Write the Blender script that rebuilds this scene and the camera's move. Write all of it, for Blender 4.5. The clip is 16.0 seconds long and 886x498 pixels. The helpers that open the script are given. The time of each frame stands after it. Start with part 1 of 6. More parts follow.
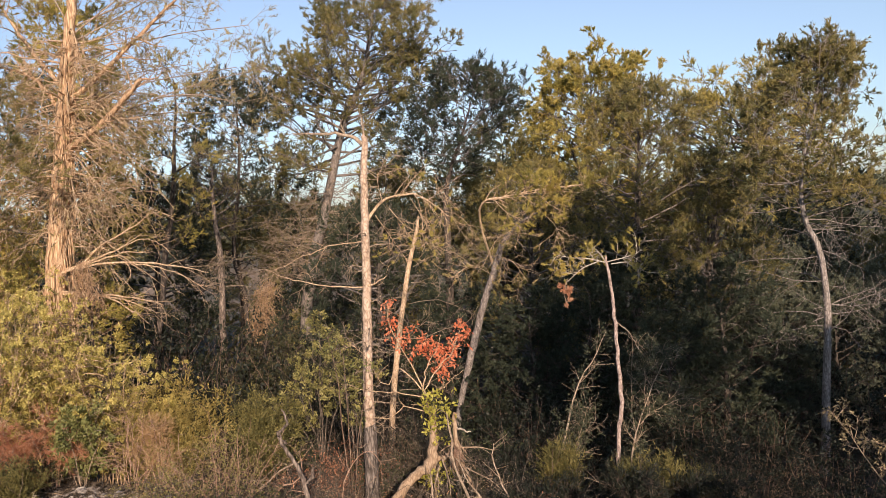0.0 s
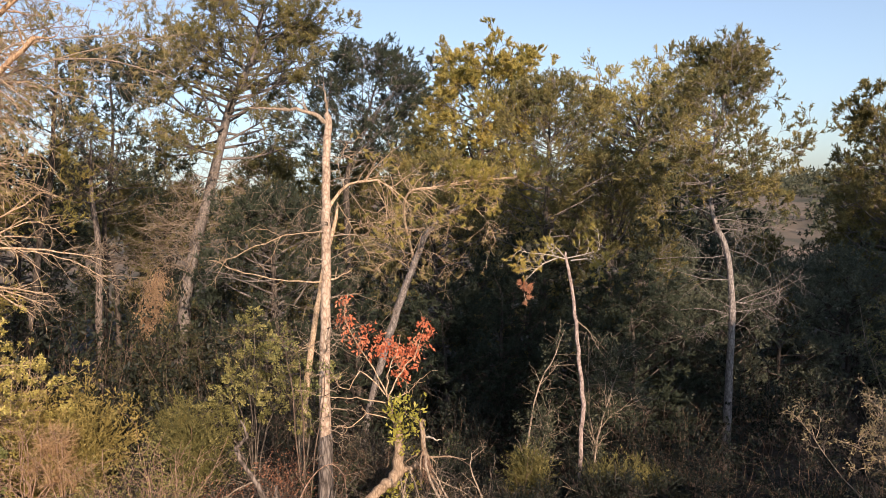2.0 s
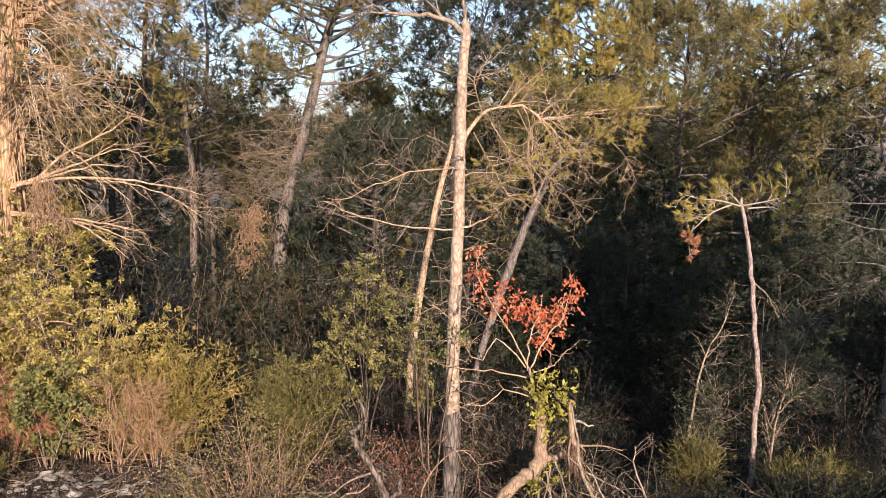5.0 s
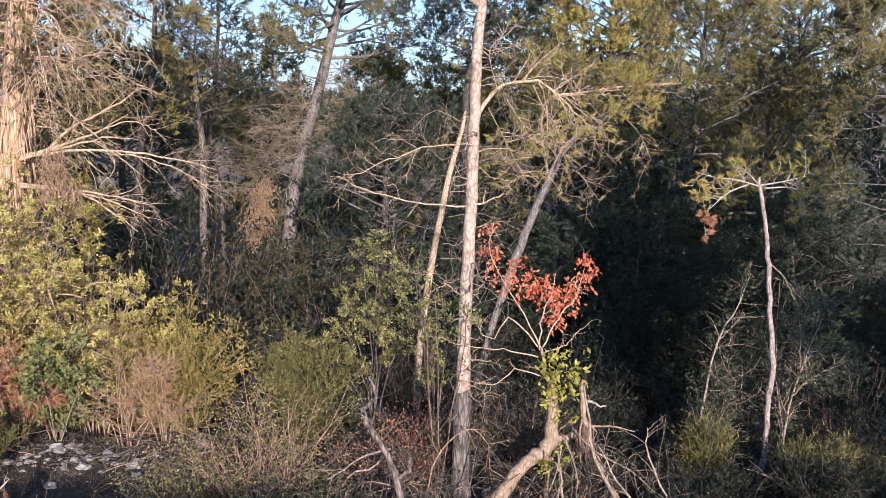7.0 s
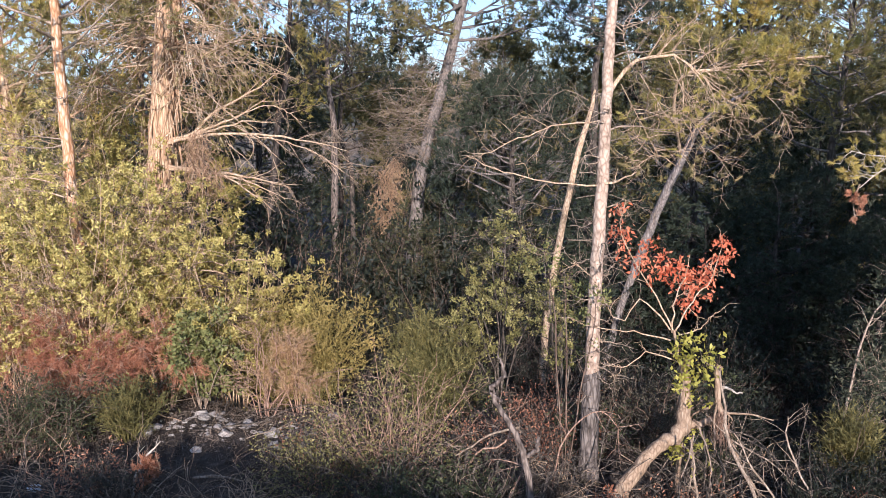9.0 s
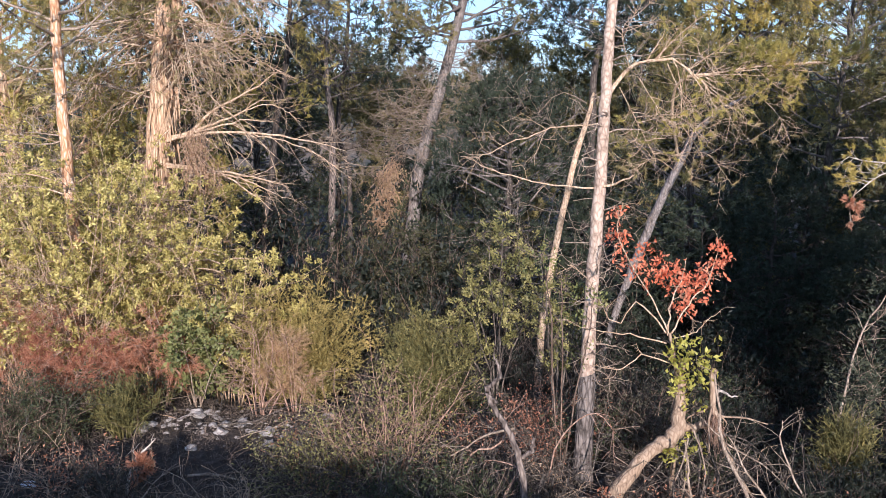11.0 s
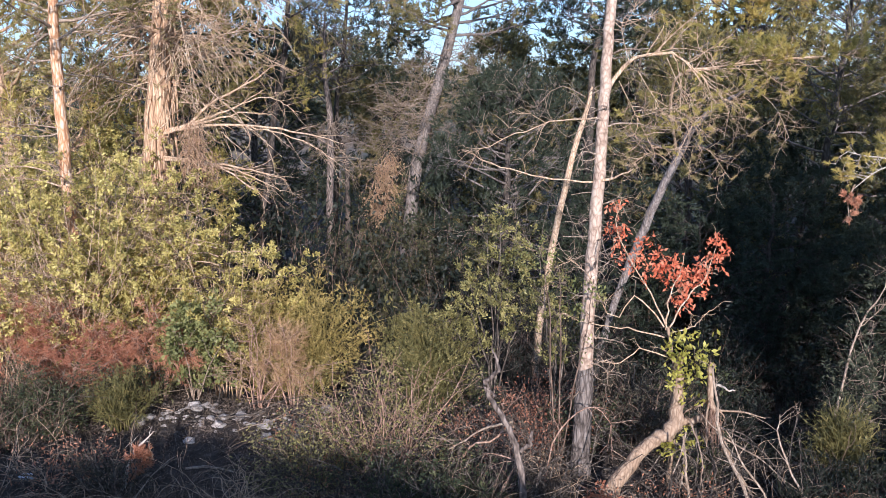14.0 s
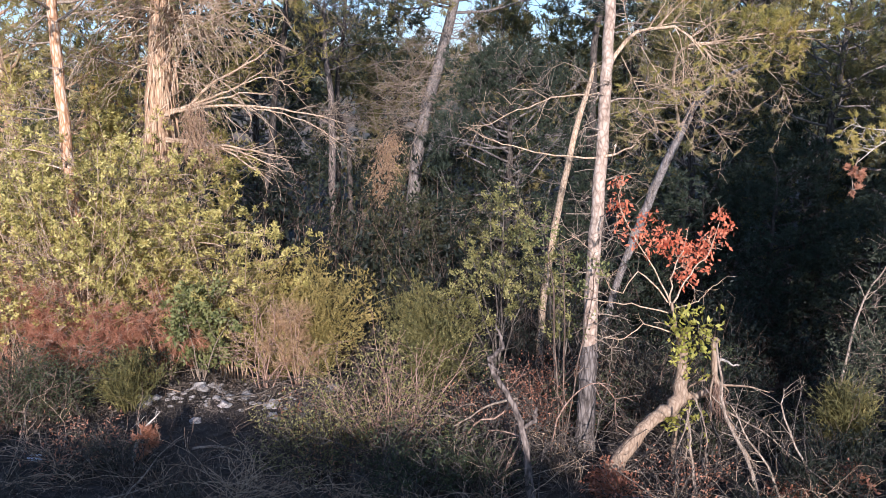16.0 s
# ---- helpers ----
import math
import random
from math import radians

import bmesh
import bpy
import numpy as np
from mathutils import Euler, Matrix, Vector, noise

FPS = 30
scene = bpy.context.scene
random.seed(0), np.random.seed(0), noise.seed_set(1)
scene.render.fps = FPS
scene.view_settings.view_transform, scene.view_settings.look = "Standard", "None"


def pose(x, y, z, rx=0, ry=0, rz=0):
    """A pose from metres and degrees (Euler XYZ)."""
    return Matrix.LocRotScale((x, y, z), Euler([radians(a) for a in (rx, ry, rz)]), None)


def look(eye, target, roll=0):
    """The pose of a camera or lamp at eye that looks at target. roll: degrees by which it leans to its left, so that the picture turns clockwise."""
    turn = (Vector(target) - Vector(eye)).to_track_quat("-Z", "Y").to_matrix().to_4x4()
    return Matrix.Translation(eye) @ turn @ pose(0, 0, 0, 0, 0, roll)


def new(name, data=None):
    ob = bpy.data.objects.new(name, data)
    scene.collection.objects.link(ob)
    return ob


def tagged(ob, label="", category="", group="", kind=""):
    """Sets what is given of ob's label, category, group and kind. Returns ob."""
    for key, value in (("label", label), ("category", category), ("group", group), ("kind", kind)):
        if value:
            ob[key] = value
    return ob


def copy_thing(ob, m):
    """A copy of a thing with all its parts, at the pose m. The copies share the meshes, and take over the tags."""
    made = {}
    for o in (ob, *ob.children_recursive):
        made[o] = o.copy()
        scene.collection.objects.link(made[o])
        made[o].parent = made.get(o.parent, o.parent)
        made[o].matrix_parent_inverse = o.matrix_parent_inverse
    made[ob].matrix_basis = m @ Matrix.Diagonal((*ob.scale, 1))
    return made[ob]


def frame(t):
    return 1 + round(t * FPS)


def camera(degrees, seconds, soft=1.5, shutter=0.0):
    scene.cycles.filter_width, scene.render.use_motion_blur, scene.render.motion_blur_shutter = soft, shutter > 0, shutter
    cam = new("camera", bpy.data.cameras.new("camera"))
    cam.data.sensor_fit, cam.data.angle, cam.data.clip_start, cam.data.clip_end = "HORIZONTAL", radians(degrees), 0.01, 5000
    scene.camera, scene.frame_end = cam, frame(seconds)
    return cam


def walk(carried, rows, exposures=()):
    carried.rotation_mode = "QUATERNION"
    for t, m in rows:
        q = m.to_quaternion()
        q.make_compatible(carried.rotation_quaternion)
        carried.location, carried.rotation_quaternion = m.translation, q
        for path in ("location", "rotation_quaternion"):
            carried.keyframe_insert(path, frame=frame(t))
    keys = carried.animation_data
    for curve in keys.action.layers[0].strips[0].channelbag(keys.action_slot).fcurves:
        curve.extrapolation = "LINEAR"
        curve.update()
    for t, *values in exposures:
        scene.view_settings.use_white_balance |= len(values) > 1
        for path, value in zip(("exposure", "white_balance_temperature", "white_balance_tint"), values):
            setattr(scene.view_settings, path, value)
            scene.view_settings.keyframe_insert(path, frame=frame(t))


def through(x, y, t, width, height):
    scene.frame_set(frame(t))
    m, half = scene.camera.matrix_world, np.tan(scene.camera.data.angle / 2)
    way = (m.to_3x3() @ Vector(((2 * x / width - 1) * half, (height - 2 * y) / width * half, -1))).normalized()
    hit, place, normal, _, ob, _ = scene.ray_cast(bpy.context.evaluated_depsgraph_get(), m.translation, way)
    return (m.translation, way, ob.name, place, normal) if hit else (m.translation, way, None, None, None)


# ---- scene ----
cam = camera(55.7, 16.0, soft=0.5)
PATH = [
    (0, look((3.327, -2.57, 4.72), (2.986, -0.602, 4.626), -3.7)),
    (0.5, look((2.769, -2.635, 4.721), (2.622, -0.644, 4.597), -1.8)),
    (1, look((2.285, -2.571, 4.796), (2.284, -0.575, 4.67), -1.1)),
    (1.5, look((1.825, -2.129, 4.81), (1.845, -0.132, 4.696), -1.0)),
    (2, look((1.411, -1.702, 4.775), (1.437, 0.294, 4.643), -1.9)),
    (2.5, look((1.161, -1.343, 4.803), (1.274, 0.65, 4.672), -1.6)),
    (3, look((1.071, -0.716, 4.703), (1.373, 1.259, 4.615), -0.5)),
    (3.5, look((0.848, -0.062, 4.705), (1.295, 1.886, 4.634), -0.0)),
    (4, look((0.674, 0.145, 4.781), (0.982, 2.118, 4.664), -0.2)),
    (4.5, look((0.611, 0.393, 4.769), (0.585, 2.381, 4.551), -0.9)),
    (4.7, look((0.613, 0.425, 4.768), (0.442, 2.4, 4.507), -1.3)),
    (7, look((0.56, 0.575, 4.75), (0.358, 2.536, 4.408), -0.5)),
    (7.5, look((0.558, 0.557, 4.718), (0.306, 2.509, 4.365), -0.6)),
    (8, look((0.538, 0.548, 4.709), (0.192, 2.485, 4.351), -0.9)),
    (8.5, look((0.514, 0.554, 4.705), (0.082, 2.472, 4.341), -1.3)),
    (9, look((0.501, 0.565, 4.702), (0.01, 2.467, 4.327), -1.6)),
    (11.5, look((0.495, 0.545, 4.697), (0.012, 2.45, 4.325), -0.8)),
    (12, look((0.48, 0.552, 4.694), (-0.006, 2.454, 4.312), -0.8)),
    (12.5, look((0.486, 0.561, 4.691), (0.004, 2.462, 4.299), -0.7)),
    (13, look((0.486, 0.557, 4.694), (0.012, 2.459, 4.299), -0.8)),
    (13.5, look((0.481, 0.554, 4.694), (0.011, 2.458, 4.303), -0.7)),
    (14, look((0.48, 0.548, 4.696), (0.004, 2.451, 4.309), -0.7)),
    (14.5, look((0.478, 0.543, 4.69), (-0.01, 2.443, 4.3), -0.9)),
    (15, look((0.475, 0.543, 4.692), (-0.016, 2.44, 4.29), -1.2)),
    (15.5, look((0.481, 0.552, 4.673), (-0.01, 2.445, 4.256), -1.4)),
    (16, look((0.481, 0.552, 4.674), (-0.001, 2.444, 4.24), -1.4)),
]
walk(cam, PATH, [(0.0, 0.34, 6000, 18), (2.5, 0.47, 5950, 19), (3.5, 0.51, 5550, 20), (4.0, 0.43, 5550, 20), (4.5, 0.53, 5900, 20), (7.0, 0.66, 4930, 17), (9.0, 0.64, 4900, 17), (11.5, 0.62, 4800, 17), (16.0, 0.61, 4720, 17)])

# ---------------------------------------------------------------- light
SUN_FROM = Vector((0.32, -0.95, 0.0)).normalized()
SUN_HEIGHT = radians(18.2)
world = bpy.data.worlds.new("sky")
scene.world = world
world.use_nodes = True
wn = world.node_tree.nodes
sky = wn.new("ShaderNodeTexSky")
sky.sky_type = "NISHITA"
sky.sun_disc = False
sky.sun_elevation = SUN_HEIGHT
sky.sun_rotation = math.atan2(SUN_FROM.x, SUN_FROM.y)
sky.altitude = 100
sky.air_density, sky.dust_density, sky.ozone_density = 1.0, 0.8, 3.0
pale = wn.new("ShaderNodeHueSaturation")
pale.inputs["Saturation"].default_value = 0.69
tint = wn.new("ShaderNodeMix")
tint.data_type, tint.blend_type = "RGBA", "MULTIPLY"
tint.inputs[0].default_value = 1.0
tint.inputs[7].default_value = (0.965, 1.015, 0.99, 1)
world.node_tree.links.new(sky.outputs[0], pale.inputs["Color"])
world.node_tree.links.new(pale.outputs[0], tint.inputs[6])
world.node_tree.links.new(tint.outputs[2], wn["Background"].inputs[0])
wn["Background"].inputs[1].default_value = 0.115
sun = new("sun", bpy.data.lights.new("sun", "SUN"))
sun.data.energy, sun.data.angle, sun.data.color = 5.0, radians(0.6), (1.0, 0.78, 0.54)
sun_at = SUN_FROM * math.cos(SUN_HEIGHT) + Vector((0, 0, math.sin(SUN_HEIGHT)))
sun.matrix_world = look(sun_at * 100, (0, 0, 0))


# ---------------------------------------------------------------- materials
def material(name):
    m = bpy.data.materials.new(name)
    m.use_nodes = True
    return m, m.node_tree.nodes, m.node_tree.links


def ramp(nodes, stops):
    r = nodes.new("ShaderNodeValToRGB")
    e = r.color_ramp.elements
    while len(e) < len(stops):
        e.new(0.5)
    for el, (p, c) in zip(e, stops):
        el.position, el.color = p, (*c, 1)
    return r


def leaf_material(name, colours, through=0.3, rough=0.55, clump=1.3):
    """Leaves or needles: a colour for each blade, drifting from clump to clump."""
    m, n, l = material(name)
    geo = n.new("ShaderNodeNewGeometry")
    tc = n.new("ShaderNodeTexCoord")
    no = n.new("ShaderNodeTexNoise")
    no.inputs["Scale"].default_value, no.inputs["Detail"].default_value = clump, 2
    l.new(tc.outputs["Object"], no.inputs["Vector"])
    mix = n.new("ShaderNodeMath")
    mix.operation = "MULTIPLY_ADD"
    mix.inputs[1].default_value = 0.45
    l.new(geo.outputs["Random Per Island"], mix.inputs[0])
    sub = n.new("ShaderNodeMath")
    sub.operation = "MULTIPLY_ADD"
    sub.inputs[1].default_value, sub.inputs[2].default_value = 1.5, -0.47
    l.new(no.outputs[0], sub.inputs[0])
    l.new(sub.outputs[0], mix.inputs[2])
    k = len(colours)
    r = ramp(n, [(i / (k - 1), c) for i, c in enumerate(colours)])
    l.new(mix.outputs[0], r.inputs[0])
    b = n["Principled BSDF"]
    b.inputs["Roughness"].default_value = rough
    b.inputs["Specular IOR Level"].default_value = 0.35
    l.new(r.outputs[0], b.inputs["Base Color"])
    t = n.new("ShaderNodeBsdfTranslucent")
    l.new(r.outputs[0], t.inputs[0])
    ms = n.new("ShaderNodeMixShader")
    ms.inputs[0].default_value = through
    l.new(b.outputs[0], ms.inputs[1])
    l.new(t.outputs[0], ms.inputs[2])
    l.new(ms.outputs[0], n["Material Output"].inputs[0])
    return m


def bark_material(name, dark, mid, light, scale=9.0, bump=0.5, stretch=0.3):
    m, n, l = material(name)
    tc = n.new("ShaderNodeTexCoord")
    mp = n.new("ShaderNodeMapping")
    mp.inputs["Scale"].default_value = (1, 1, stretch)
    l.new(tc.outputs["Object"], mp.inputs[0])
    a = n.new("ShaderNodeTexNoise")
    a.inputs["Scale"].default_value, a.inputs["Detail"].default_value, a.inputs["Roughness"].default_value = scale, 8, 0.7
    l.new(mp.outputs[0], a.inputs["Vector"])
    v = n.new("ShaderNodeTexVoronoi")
    v.feature = "DISTANCE_TO_EDGE"
    v.inputs["Scale"].default_value = scale * 1.6
    l.new(mp.outputs[0], v.inputs["Vector"])
    c = n.new("ShaderNodeMath")
    c.operation = "MINIMUM"
    c.inputs[1].default_value = 0.25
    l.new(v.outputs["Distance"], c.inputs[0])
    s = n.new("ShaderNodeMath")
    s.operation = "MULTIPLY_ADD"
    s.inputs[1].default_value = 1.0
    l.new(c.outputs[0], s.inputs[0])
    l.new(a.outputs[0], s.inputs[2])
    r = ramp(n, [(0.38, dark), (0.6, mid), (0.82, light)])
    l.new(s.outputs[0], r.inputs[0])
    b = n["Principled BSDF"]
    b.inputs["Roughness"].default_value = 0.85
    b.inputs["Specular IOR Level"].default_value = 0.2
    l.new(r.outputs[0], b.inputs["Base Color"])
    bu = n.new("ShaderNodeBump")
    bu.inputs["Strength"].default_value, bu.inputs["Distance"].default_value = bump, 0.03
    l.new(s.outputs[0], bu.inputs["Height"])
    l.new(bu.outputs[0], b.inputs["Normal"])
    return m


M_PINE = leaf_material("pine_needles", [(0.068, 0.074, 0.032), (0.160, 0.152, 0.056), (0.300, 0.248, 0.088), (0.440, 0.342, 0.120)])
# Dark green needles, darkened further to stand in for shade.
M_PINE_DARK = leaf_material("dark_shaded_pine_needles", [(0.030, 0.040, 0.027), (0.054, 0.067, 0.041), (0.105, 0.113, 0.060)])
# Needle tone with shade put into it, for the young pines behind.
M_PINE_SHADE = leaf_material("shaded_pine_needles", [(0.078, 0.091, 0.066), (0.150, 0.163, 0.110), (0.260, 0.255, 0.158)])
# Lit copy of the pine needles: low sunlight put into the gold.
M_PINE_GOLD = leaf_material("sunlit_gold_pine_needles", [(0.166, 0.159, 0.042), (0.342, 0.296, 0.076), (0.512, 0.410, 0.106), (0.645, 0.492, 0.152)])
M_PINE_BROWN = leaf_material("browning_pine_needles", [(0.230, 0.195, 0.080), (0.390, 0.310, 0.130), (0.540, 0.420, 0.205)])
# Widened ramp puts sunlit highlights and shaded gaps into the leaf colour.
M_MASTIC = leaf_material("sunlit_mastic_leaves", [(0.060, 0.058, 0.020), (0.360, 0.305, 0.078), (0.650, 0.545, 0.168), (0.790, 0.660, 0.255)], clump=2.0)
M_OLIVE = leaf_material("olive_green_leaves", [(0.026, 0.034, 0.018), (0.066, 0.078, 0.035), (0.190, 0.190, 0.080)], clump=4.0)
# Broom colour with golden sunlight put into it.
M_BROOM = leaf_material("sunlit_broom_stems", [(0.120, 0.098, 0.030), (0.370, 0.290, 0.082), (0.660, 0.505, 0.180)], clump=3.5)
M_GREENBROOM = leaf_material("green_broom", [(0.055, 0.054, 0.021), (0.175, 0.158, 0.052), (0.400, 0.335, 0.115)], clump=3.5)
M_OAK = leaf_material("evergreen_leaves", [(0.075, 0.075, 0.027), (0.275, 0.250, 0.078), (0.570, 0.495, 0.190)], clump=3.0)
# Near-black tone puts the shade under the pines into these leaves.
M_THICKET_SHADE = leaf_material("shaded_thicket_leaves", [(0.014, 0.019, 0.013), (0.027, 0.033, 0.021), (0.052, 0.055, 0.033)])
M_BRIGHT = leaf_material("fresh_green_leaves", [(0.340, 0.315, 0.052), (0.530, 0.490, 0.088), (0.680, 0.620, 0.165)], through=0.4, clump=4)
M_RED = leaf_material("red_autumn_leaves", [(0.600, 0.130, 0.052), (0.830, 0.265, 0.125), (0.900, 0.420, 0.235)], through=0.4, clump=4)
M_RUST = leaf_material("rust_dry_leaves", [(0.290, 0.125, 0.062), (0.540, 0.260, 0.145), (0.700, 0.430, 0.265)], clump=3)
M_WINE = leaf_material("wine_red_dry_leaves", [(0.200, 0.082, 0.046), (0.420, 0.182, 0.100), (0.610, 0.330, 0.195)], clump=3)
M_LEAFY = leaf_material("broad_green_leaves", [(0.085, 0.100, 0.034), (0.215, 0.225, 0.072), (0.420, 0.400, 0.150)], clump=5)
M_DRYLEAF = leaf_material("dry_olive_leaves", [(0.032, 0.030, 0.020), (0.090, 0.080, 0.050), (0.240, 0.200, 0.125)], clump=4)
M_PALE = leaf_material("pale_olive_leaves", [(0.150, 0.128, 0.070), (0.330, 0.265, 0.142), (0.530, 0.410, 0.230)], clump=3)
M_WITHER = leaf_material("withered_brown_leaves", [(0.30, 0.185, 0.092), (0.49, 0.325, 0.165), (0.63, 0.455, 0.255)], clump=3)
M_STRAW = leaf_material("dry_grass", [(0.105, 0.085, 0.057), (0.200, 0.155, 0.106), (0.295, 0.226, 0.170)], clump=2)

B_MAIN = bark_material("pale_pine_bark", (0.23, 0.160, 0.112), (0.43, 0.315, 0.228), (0.59, 0.460, 0.350), 12, 0.45, 0.6)
B_BIG = bark_material("peeling_pine_bark", (0.17, 0.105, 0.062), (0.47, 0.300, 0.172), (0.68, 0.490, 0.310), 14, 1.0, 0.12)
B_ORANGE = bark_material("orange_pine_bark", (0.24, 0.11, 0.055), (0.52, 0.29, 0.14), (0.68, 0.53, 0.38), 12, 0.7)
B_GREY = bark_material("grey_pine_bark", (0.075, 0.063, 0.054), (0.180, 0.152, 0.132), (0.315, 0.272, 0.240), 14, 0.6)
# Lighter copy of the grey bark, putting light on the nearer grey stems.
B_GREY_LIT = bark_material("lit_grey_pine_bark", (0.11, 0.092, 0.080), (0.26, 0.222, 0.196), (0.42, 0.368, 0.33), 14, 0.6)
# Dark bark, also put on stems in the wood to look shaded.
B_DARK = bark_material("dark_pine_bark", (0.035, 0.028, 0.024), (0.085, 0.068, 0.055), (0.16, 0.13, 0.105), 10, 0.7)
B_TWIG = bark_material("bare_tan_twig", (0.16, 0.115, 0.08), (0.31, 0.235, 0.165), (0.48, 0.385, 0.285), 20, 0.2)
# Tan brightened to put sunlight into the branches that catch it.
B_TAN = bark_material("sunlit_tan_branch", (0.26, 0.172, 0.102), (0.49, 0.345, 0.212), (0.69, 0.530, 0.365), 20, 0.2)
# Twig colour darkened to stand in for shade deep in the wood.
B_SHADE_TWIG = bark_material("dead_twig", (0.026, 0.022, 0.018), (0.060, 0.048, 0.038), (0.13, 0.105, 0.082), 14, 0.2)
B_BROWN = bark_material("brown_twig", (0.075, 0.050, 0.034), (0.16, 0.110, 0.078), (0.28, 0.21, 0.15), 20, 0.2)
B_SAPLING = bark_material("pinkish_young_bark", (0.15, 0.112, 0.094), (0.33, 0.25, 0.213), (0.50, 0.40, 0.345), 18, 0.4)
B_SNAG = bark_material("weathered_dark_wood", (0.055, 0.044, 0.036), (0.155, 0.122, 0.10), (0.33, 0.265, 0.215), 12, 0.6)
B_PALE = bark_material("bleached_branch", (0.28, 0.23, 0.18), (0.48, 0.41, 0.33), (0.64, 0.57, 0.48), 18, 0.3)
B_SCRUB = bark_material("weathered_scrub_twig", (0.040, 0.033, 0.026), (0.098, 0.080, 0.063), (0.24, 0.198, 0.152), 16, 0.2)
B_ROUGH = bark_material("grey_fissured_bark", (0.045, 0.037, 0.031), (0.150, 0.124, 0.106), (0.29, 0.245, 0.21), 13, 1.0, 0.25)
B_SALMON = bark_material("salmon_dry_twig", (0.17, 0.100, 0.066), (0.36, 0.228, 0.156), (0.52, 0.37, 0.272), 18, 0.2)
B_VINE = bark_material("rusty_vine", (0.22, 0.13, 0.075), (0.43, 0.275, 0.165), (0.58, 0.41, 0.265), 20, 0.2)
B_STUMP = bark_material("tan_bark", (0.20, 0.138, 0.088), (0.34, 0.240, 0.155), (0.46, 0.345, 0.235), 16, 0.5)


def ground_material():
    m, n, l = material("forest_floor")
    tc = n.new("ShaderNodeTexCoord")
    a = n.new("ShaderNodeTexNoise")
    a.inputs["Scale"].default_value, a.inputs["Detail"].default_value, a.inputs["Roughness"].default_value = 7, 10, 0.75
    b = n.new("ShaderNodeTexNoise")
    b.inputs["Scale"].default_value, b.inputs["Detail"].default_value = 0.35, 4
    far = n.new("ShaderNodeTexNoise")
    far.inputs["Scale"].default_value, far.inputs["Detail"].default_value = 0.03, 6
    for x in (a, b, far):
        l.new(tc.outputs["Object"], x.inputs["Vector"])
    r1 = ramp(n, [(0.32, (0.030, 0.026, 0.023)), (0.52, (0.085, 0.071, 0.060)), (0.72, (0.24, 0.200, 0.168))])
    r2 = ramp(n, [(0.40, (0.026, 0.022, 0.017)), (0.62, (0.085, 0.066, 0.050))])
    l.new(a.outputs[0], r1.inputs[0])
    l.new(b.outputs[0], r2.inputs[0])
    mx = n.new("ShaderNodeMix")
    mx.data_type = "RGBA"
    mx.inputs[0].default_value = 0.4
    l.new(r1.outputs[0], mx.inputs[6])
    l.new(r2.outputs[0], mx.inputs[7])
    # Far field tones, greyed to suggest haze, blended in with distance.
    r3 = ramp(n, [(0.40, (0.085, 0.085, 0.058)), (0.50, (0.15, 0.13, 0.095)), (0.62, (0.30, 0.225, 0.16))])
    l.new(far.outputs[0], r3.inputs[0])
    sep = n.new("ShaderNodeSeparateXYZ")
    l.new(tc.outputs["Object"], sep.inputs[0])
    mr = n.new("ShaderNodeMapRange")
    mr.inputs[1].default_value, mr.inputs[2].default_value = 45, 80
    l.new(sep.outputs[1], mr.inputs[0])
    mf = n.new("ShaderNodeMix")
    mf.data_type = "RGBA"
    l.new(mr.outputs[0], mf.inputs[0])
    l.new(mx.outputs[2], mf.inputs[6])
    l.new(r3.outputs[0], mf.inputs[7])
    p = n["Principled BSDF"]
    p.inputs["Roughness"].default_value = 0.95
    p.inputs["Specular IOR Level"].default_value = 0.1
    l.new(mf.outputs[2], p.inputs["Base Color"])
    bu = n.new("ShaderNodeBump")
    bu.inputs["Strength"].default_value, bu.inputs["Distance"].default_value = 0.8, 0.05
    l.new(a.outputs[0], bu.inputs["Height"])
    l.new(bu.outputs[0], p.inputs["Normal"])
    return m


def stone_material():
    m, n, l = material("pale_limestone")
    tc = n.new("ShaderNodeTexCoord")
    a = n.new("ShaderNodeTexNoise")
    a.inputs["Scale"].default_value, a.inputs["Detail"].default_value = 14, 8
    l.new(tc.outputs["Object"], a.inputs["Vector"])
    r = ramp(n, [(0.3, (0.16, 0.135, 0.115)), (0.48, (0.40, 0.355, 0.31)), (0.66, (0.68, 0.62, 0.55))])
    l.new(a.outputs[0], r.inputs[0])
    p = n["Principled BSDF"]
    p.inputs["Roughness"].default_value = 0.9
    l.new(r.outputs[0], p.inputs["Base Color"])
    bu = n.new("ShaderNodeBump")
    bu.inputs["Strength"].default_value, bu.inputs["Distance"].default_value = 0.6, 0.02
    l.new(a.outputs[0], bu.inputs["Height"])
    l.new(bu.outputs[0], p.inputs["Normal"])
    return m


